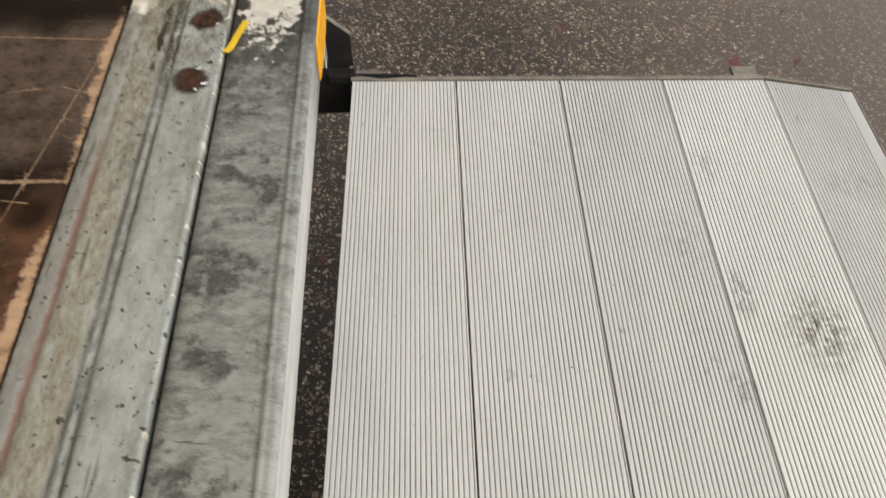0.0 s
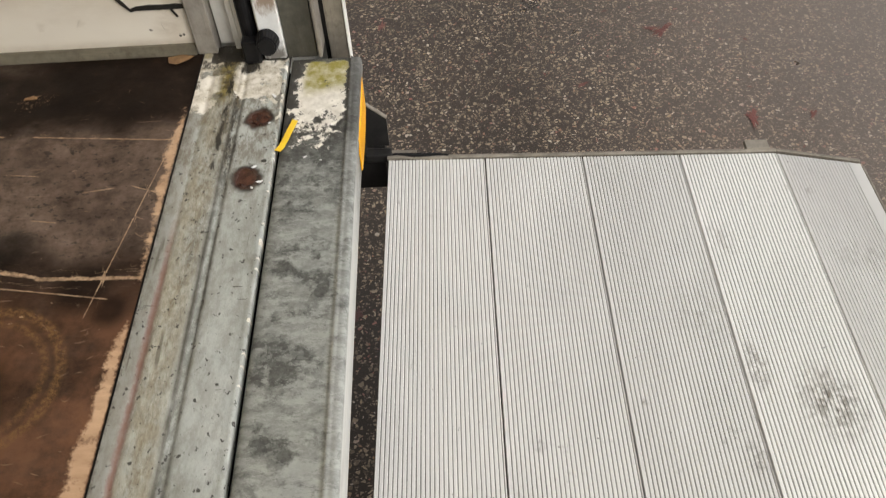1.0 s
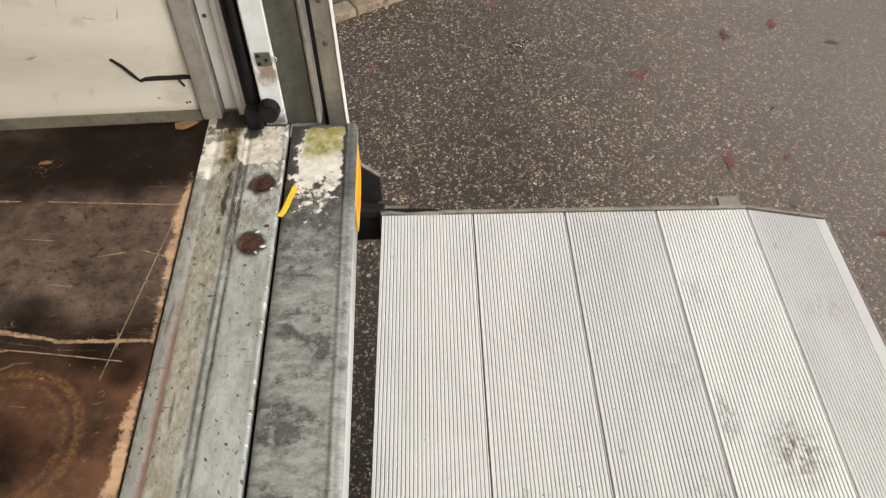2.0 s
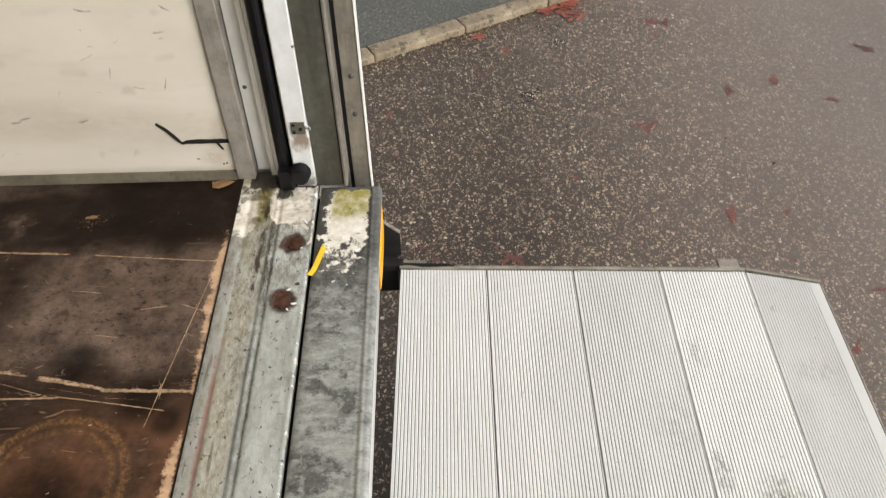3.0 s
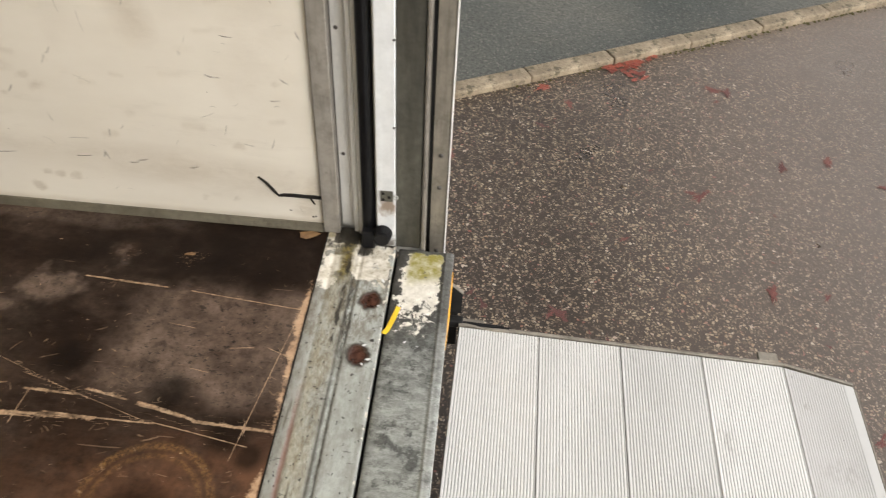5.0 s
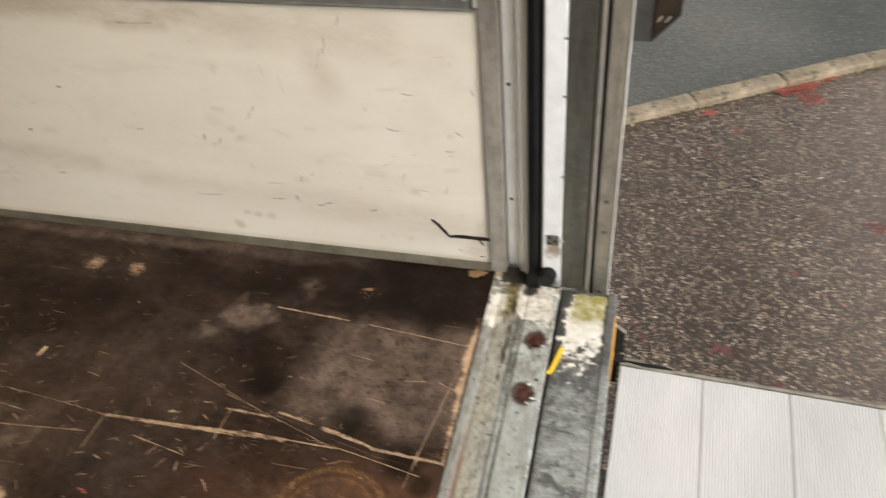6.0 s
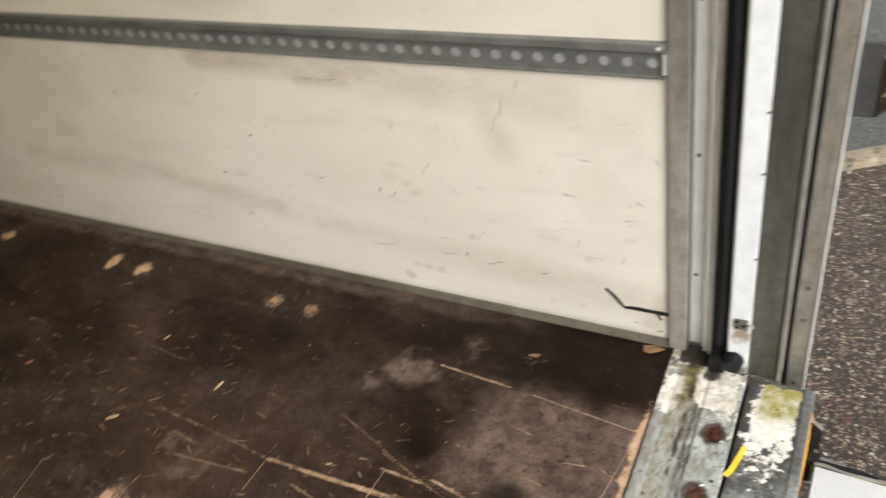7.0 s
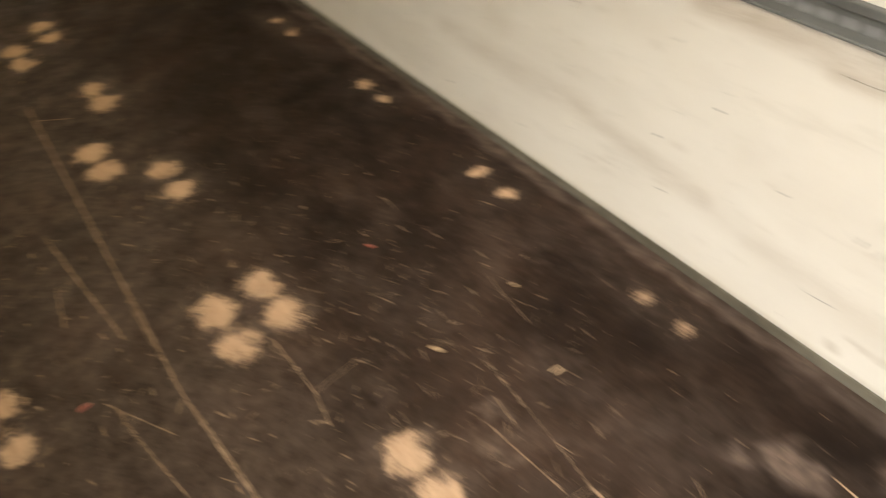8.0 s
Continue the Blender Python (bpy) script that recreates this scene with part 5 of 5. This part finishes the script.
part("white_strip", box(-0.055, -0.004, NEAR_Y + 0.04, NEAR_Y + 0.055, FLOOR_Z + 0.004, ROOF_Z, 0.003), WHITE, part_south)

# ---- tail lift ----
LIFT_Z = 0.87
U, V = Vector((math.cos(-0.0237), math.sin(-0.0237), -0.0233)).normalized(), Vector((-math.sin(-0.0237), math.cos(-0.0237), 0.0077)).normalized()
W = U.cross(V).normalized()
LIFT_M = Matrix(((U.x, V.x, W.x, 0.1923), (U.y, V.y, W.y, 2.005), (U.z, V.z, W.z, LIFT_Z), (0, 0, 0, 1)))


def ribbed(u0, u1, v0, v1, ribs, cut=0.0, border=0.0, thick=0.035):
    """A deck plank with lengthwise ribs; cut: how far its far end falls back over its width; border: a plain strip at its outer edge."""
    bm = bmesh.new()
    inner = u1 - border
    pitch = (inner - u0 - 0.004) / ribs
    line, low = [(u0, -0.002), (u0 + 0.001, 0.0)], []
    for k in range(ribs):
        a = u0 + 0.002 + k * pitch
        line += [(a + 0.62 * pitch, 0.0), (a + 0.70 * pitch, -0.0016), (a + 0.92 * pitch, -0.0016), (a + pitch, 0.0)]
    line += [(u1 - 0.001, 0.0), (u1, -0.002)]

    def far(u):
        return v1 - cut * (u - u0) / (u1 - u0)
    a = [bm.verts.new((u, v0, w)) for u, w in line]
    b = [bm.verts.new((u, far(u), w)) for u, w in line]
    for i in range(len(line) - 1):
        f = bm.faces.new((a[i], a[i + 1], b[i + 1], b[i]))
        f.material_index = 1 if line[i][1] < -0.001 and line[i + 1][1] < -0.001 and 1 < i < len(line) - 3 else 0
    ca, cb = [bm.verts.new((u, v0, -thick)) for u in (u0, u1)], [bm.verts.new((u, far(u), -thick)) for u in (u0, u1)]
    bm.faces.new((a[0], b[0], cb[0], ca[0]))
    bm.faces.new((a[-1], ca[1], cb[1], b[-1]))
    bm.faces.new((ca[0], cb[0], cb[1], ca[1]))
    bm.faces.new([*b, cb[1], cb[0]])
    bm.faces.new([*a[::-1], ca[0], ca[1]])
    return bm


def tail_lift():
    lift = thing("tail_lift", "raised ribbed aluminium tail lift platform behind the truck", "tail lift")
    lift.matrix_world = LIFT_M
    for k in range(4):
        tone = (1.0, 0.95, 0.91, 1.06)[k]
        part("plank", ribbed(0.25 * k + 0.0017, 0.25 * k + 0.2483, -2.42, -0.004, 28), (DECK, GROOVE), lift).color = (tone, tone, tone, 1)
    tip = part("tip_panel", ribbed(1.0012, 1.205, -2.42, -0.006, 22, 0.036, 0.028), (DECK, SHALLOW), lift, "narrow sloping tip panel")
    tip.color = (0.81, 0.81, 0.81, 1)
    tip.matrix_basis = Matrix.Translation((1.0, 0, 0)) @ Matrix.Rotation(radians(2.2), 4, "Y") @ Matrix.Translation((-1.0, 0, 0))
    part("tip_edge", box(1.2055, 1.2125, -2.42, -0.046, -0.045, -0.009, 0.003), GUIDE, lift, "worn rounded tip edge")
    part("trim_gap", box(-0.002, 1.0, -0.0035, 0.0, -0.03, -0.003), BLACK, lift)
    part("side_trim", box(0.155, 1.0, 0.0, 0.011, -0.04, 0.004, 0.002), GUIDE, lift, "worn aluminium side trim")
    bent = box(-0.002, 0.17, 0.0, 0.010, -0.03, 0.0035, 0.002)
    bmesh.ops.subdivide_edges(bent, edges=[e for e in bent.edges if abs(e.verts[0].co.x - e.verts[1].co.x) > 0.1], cuts=7)
    for v in bent.verts:
        v.co.y += 0.003 * math.sin(v.co.x * 41.0) - 0.002
        v.co.z += 0.003 * math.sin(v.co.x * 55.0 + 1.0)
    part("bent_trim", bent, GUIDE, lift, "buckled end of the side trim")
    bm = box(0, 0.208, 0.0, 0.010, -0.045, 0.004, 0.002)
    bm.transform(Matrix.Translation((1.0, 0.001, 0)) @ Matrix.Rotation(radians(2.2), 4, "Y") @ Matrix.Rotation(radians(-10.5), 4, "Z"))
    part("tip_trim", bm, GUIDE, lift, "worn aluminium side trim")
    part("stop_tab", box(0.925, 0.985, 0.009, 0.042, -0.006, 0.006, 0.002), GUIDE, lift, "flat aluminium stop tab")
    part("hinge_cover", box(-0.06, 0.012, 0.006, 0.036, -0.02, 0.010, 0.006), BLACK, lift, "black hinge cover")
    lip = box(-0.005, 0.075, 0.016, 0.026, 0.003, 0.0085, 0.001)
    part("bright_edge", lip, GUIDE, lift)
    rub = box(0.01, 0.185, 0.008, 0.026, -0.014, 0.007, 0.004)
    bmesh.ops.subdivide_edges(rub, edges=[e for e in rub.edges if abs(e.verts[0].co.x - e.verts[1].co.x) > 0.1], cuts=8)
    for v in rub.verts:
        t = (v.co.x - 0.01) / 0.175
        v.co.y = 0.009 + (v.co.y - 0.009) * (1 - 0.75 * t) + 0.002 * math.sin(v.co.x * 62.0)
        v.co.z -= 0.006 * t * t
    part("rubber_wedge", rub, RUBBER, lift)
    for k in range(5):
        part("cross_beam", box(0.02, 0.96, -0.12 - 0.55 * k, -0.06 - 0.55 * k, -0.10, -0.036, 0.004), BLACK, lift)
    back = LIFT_M.inverted()

    def upright(name, bm, mat, label=""):
        bm.transform(back)
        return part(name, bm, mat, lift, label)
    z = LIFT_Z
    upright("carriage", box(0.062, 0.186, 2.02, 2.09, z - 0.115, z + 0.005, 0.004), BLACK, "black steel lift carriage")
    upright("gusset", prism([(0.137, z + 0.005), (0.196, z + 0.005), (0.196, z + 0.095), (0.137, z + 0.15)], 2.052, 2.062, 0.001), BLACK, "black gusset plate with a bright cut edge")
    e = box(0, 0.081, -0.006, 0.006, -0.0015, 0.0015)
    e.transform(Matrix.Translation((0.137, 2.057, z + 0.152)) @ Matrix.Rotation(math.atan2(0.055, 0.059), 4, "Y"))
    upright("gusset_edge", e, GUIDE)
    upright("guide_rail", box(0.086, 0.129, 2.050, 2.085, z + 0.004, 3.2, 0.002), GUIDE, "worn grey aluminium guide rail")
    g2 = box(0.129, 0.132, 2.047, 2.09, z + 0.004, 3.2, 0.001)
    upright("guide_edge", g2, CHANNEL, "pale guide rail edge")
    upright("guide_flange", box(0.076, 0.086, 2.058, 2.085, z + 0.004, 3.2, 0.001), BLACK)
    for up in (0.925, 1.035, 1.145, 1.385, 1.494):
        bm = dome(0.007, 0.004)
        bm.transform(back @ Matrix.Translation((0.108, 2.050, up)))
        part("rivet", bm, RIVET, lift)
    # bracket with a pale cap on the guide rail
    upright("bracket_plate", prism([(0.1345, 1.970), (0.174, 1.970), (0.174, 2.128), (0.1345, 2.128)], 2.05, 2.058, 0.001), STEEL, "dark steel bracket")
    upright("bracket_cheek", prism([(0.174, 1.970), (0.231, 2.036), (0.231, 2.098), (0.174, 2.098)], 2.046, 2.12, 0.003), RUSTY, "rust-stained black bracket cheek")
    upright("bracket_cap", box(0.176, 0.230, 2.048, 2.076, 2.098, 2.104, 0.002), CHANNEL, "white bracket cap")
    hoop = bmesh.new()
    bend = [(0.1345, 2.119), (0.212, 2.119)] + [(0.212 + 0.020 * math.sin(a), 2.099 + 0.020 * math.cos(a)) for a in (0.4, 0.8, 1.2, 1.57)] + [(0.232, 2.085)]
    rings = [[hoop.verts.new((x, 2.062 + 0.0022 * math.cos(q), zz + 0.0022 * math.sin(q))) for q in (0, 1.57, 3.14, 4.71)] for x, zz in bend]
    for p, q in zip(rings, rings[1:]):
        for i in range(4):
            hoop.faces.new((p[i], p[(i + 1) % 4], q[(i + 1) % 4], q[i]))
    upright("bracket_hoop", hoop, CHANNEL, "pale bent wire hoop")
    for x in (0.187, 0.204):
        bm = dome(0.0065, 0.003)
        bm.transform(back @ Matrix.Translation((x, 2.046, 2.028)) @ Matrix.Rotation(radians(35), 4, "Y") @ Matrix.Diagonal((0.5, 1, 1.6, 1)))
        part("bracket_bolt", bm, GUIDE, lift)
    return lift


tail_lift()

# ---- fallen leaves, chips ----


def leaf_mesh(seed, mat):
    rng = random.Random(seed)
    bm = bmesh.new()
    lobes = rng.choice((3, 4, 5))
    rim = []
    n = 18
    for i in range(n):
        a = 2 * math.pi * i / n
        r = 0.6 + 0.4 * abs(math.cos(lobes * a / 2 + rng.uniform(-0.5, 0.5)))
        r *= 0.5 + 0.6 * rng.random()
        rim.append(bm.verts.new((r * math.cos(a), 0.75 * r * math.sin(a), 0.08 + 0.3 * rng.random() ** 2)))
    mid = bm.verts.new((0, 0, 0.05))
    for i in range(n):
        bm.faces.new((mid, rim[i], rim[(i + 1) % n]))
    stalk = [bm.verts.new(c) for c in ((-1.3, 0.06, 0.03), (-1.3, 0.0, 0.03))]
    bm.faces.new((rim[8], rim[9], stalk[1], stalk[0]))
    ext = bmesh.ops.extrude_face_region(bm, geom=list(bm.faces))["geom"]
    for v in ext:
        if isinstance(v, bmesh.types.BMVert):
            v.co.z += 0.03
    bmesh.ops.recalc_face_normals(bm, faces=bm.faces)
    return mesh_of(bm, "leaf", mat)


def sodden_mesh(seed):
    """A trodden leaf: one thin piece with a deeply torn outline."""
    rng = random.Random(seed)
    bm = bmesh.new()
    n = 34
    mid = bm.verts.new((0, 0, 0.04))
    rim = []
    for i in range(n):
        a = 2 * math.pi * i / n
        r = (0.45 + 0.4 * abs(math.cos(1.5 * a + seed))) * rng.uniform(0.35, 1.25)
        rim.append(bm.verts.new((1.2 * r * math.cos(a), 0.7 * r * math.sin(a), 0.02 + 0.08 * rng.random())))
    for i in range(n):
        bm.faces.new((mid, rim[i], rim[(i + 1) % n]))
    ext = bmesh.ops.extrude_face_region(bm, geom=list(bm.faces))["geom"]
    for v in ext:
        if isinstance(v, bmesh.types.BMVert):
            v.co.z += 0.04
    bmesh.ops.recalc_face_normals(bm, faces=bm.faces)
    return mesh_of(bm, "leaf", SODDEN_LEAF)


LEAVES, SODDEN = [leaf_mesh(s, LEAF) for s in range(9)], [sodden_mesh(s + 20) for s in range(9)]


def leaf(x, y, z, size, sodden=False):
    ob = new("leaf", random.choice(SODDEN if sodden else LEAVES))
    ob.matrix_basis = pose(x, y, z, random.uniform(-2, 2), random.uniform(-2, 2), random.uniform(0, 360)) @ Matrix.Diagonal((size, size * random.uniform(0.5, 0.9), size * (0.03 if sodden else 0.2), 1))
    label = "sodden dull red leaf trodden flat on the asphalt" if sodden else "wet red-orange fallen leaf lying by the kerb"
    return tagged(ob, label, "leaf", "fallen leaves on the road")


LEAF_SPOTS = ((1.43, 3.77, 0.075), (1.38, 3.79, 0.045), (0.067, 3.935, 0.04), (0.579, 4.29, 0.045), (0.742, 4.538, 0.05), (0.588, 4.69, 0.05), (1.661, 4.82, 0.06),
              (1.74, 4.80, 0.05), (1.937, 4.08, 0.05), (2.21, 4.167, 0.05), (2.834, 4.471, 0.07), (1.671, 3.093, 0.06), (0.871, 2.68, 0.06), (0.84, 2.64, 0.035),
              (0.648, 2.85, 0.055), (0.60, 2.83, 0.035), (0.985, 3.38, 0.03), (0.293, 2.857, 0.03), (0.234, 2.928, 0.025), (2.17, 2.611, 0.04), (1.467, 2.60, 0.03),
              (1.95, 2.31, 0.04), (1.933, 3.096, 0.03), (2.468, 3.972, 0.04), (0.005, 2.152, 0.04), (2.245, 5.945, 0.06), (1.66, 4.69, 0.03))
for x, y, size in LEAF_SPOTS:
    leaf(x, y, 0.003, size * 1.25, y < 4.6 or x > 1.5)
for x, y in ((1.14, 4.92), (1.18, 4.95), (1.17, 4.86), (1.23, 4.95), (1.11, 4.97), (1.24, 4.90)):
    leaf(x, y, 0.003, random.uniform(0.04, 0.07))
for k in range(16):
    along = random.gauss(1.30, 0.08)
    leaf(0.05 + 0.88 * along + 0.476 * -0.06 * random.random(), 4.47 + 0.476 * along - 0.07 * random.random(), 0.004 + 0.002 * (k % 4), random.uniform(0.035, 0.065))
for k in range(40):
    x, y = random.uniform(-0.2, 4.5), random.uniform(2.3, 4.7)
    if y < 4.4 + 0.54 * x:
        leaf(x, y, 0.003, random.uniform(0.010, 0.022), True)


def chip(x, y, z, size, mat, label, slim=None):
    bm = bmesh.new()
    bmesh.ops.create_icosphere(bm, subdivisions=1, radius=1)
    for v in bm.verts:
        v.co *= random.uniform(0.6, 1.2)
    bm.transform(Matrix.Diagonal((size, size * (slim or random.uniform(0.18, 0.5)), size * 0.14, 1)))
    ob = top("chip", bm, mat, label, "debris", "debris on the truck floor")
    ob.matrix_basis = pose(x, y, z + size * 0.14, 0, 0, 12 if slim else random.uniform(0, 360))
    return ob


chip(-0.25, 2.012, FLOOR_Z, 0.034, DRY_LEAF, "dry brown leaf scrap by the wall foot", 0.62)
chip(-0.555, 1.90, FLOOR_Z, 0.017, DRY_LEAF, "small curled orange leaf scrap on the floor", 0.4)
chip(-2.152, 1.397, FLOOR_Z, 0.020, LEAF, "small orange leaf scrap on the floor")
chip(-1.425, 1.516, FLOOR_Z, 0.024, STRAW, "pale wood chip on the floor")
chip(-1.683, 1.316, FLOOR_Z, 0.022, STRAW, "pale splintered wood chip on the floor")
chip(-1.736, 1.631, FLOOR_Z, 0.016, STRAW, "small pale wood chip on the floor")
chip(-0.945, 1.397, FLOOR_Z, 0.010, STRAW, "small pale wood chip on the floor")
chip(-1.06, 1.143, FLOOR_Z, 0.017, LEAF, "small orange leaf scrap on the floor")
chip(-2.112, 0.481, FLOOR_Z, 0.022, LEAF, "small orange leaf scrap on the floor")
for k in range(28):
    x, y = -0.3 - 2.4 * random.random(), random.uniform(0.7, 2.0)
    chip(x, y, FLOOR_Z, random.uniform(0.002, 0.005), STRAW, "tiny pale wood splinter on the floor")
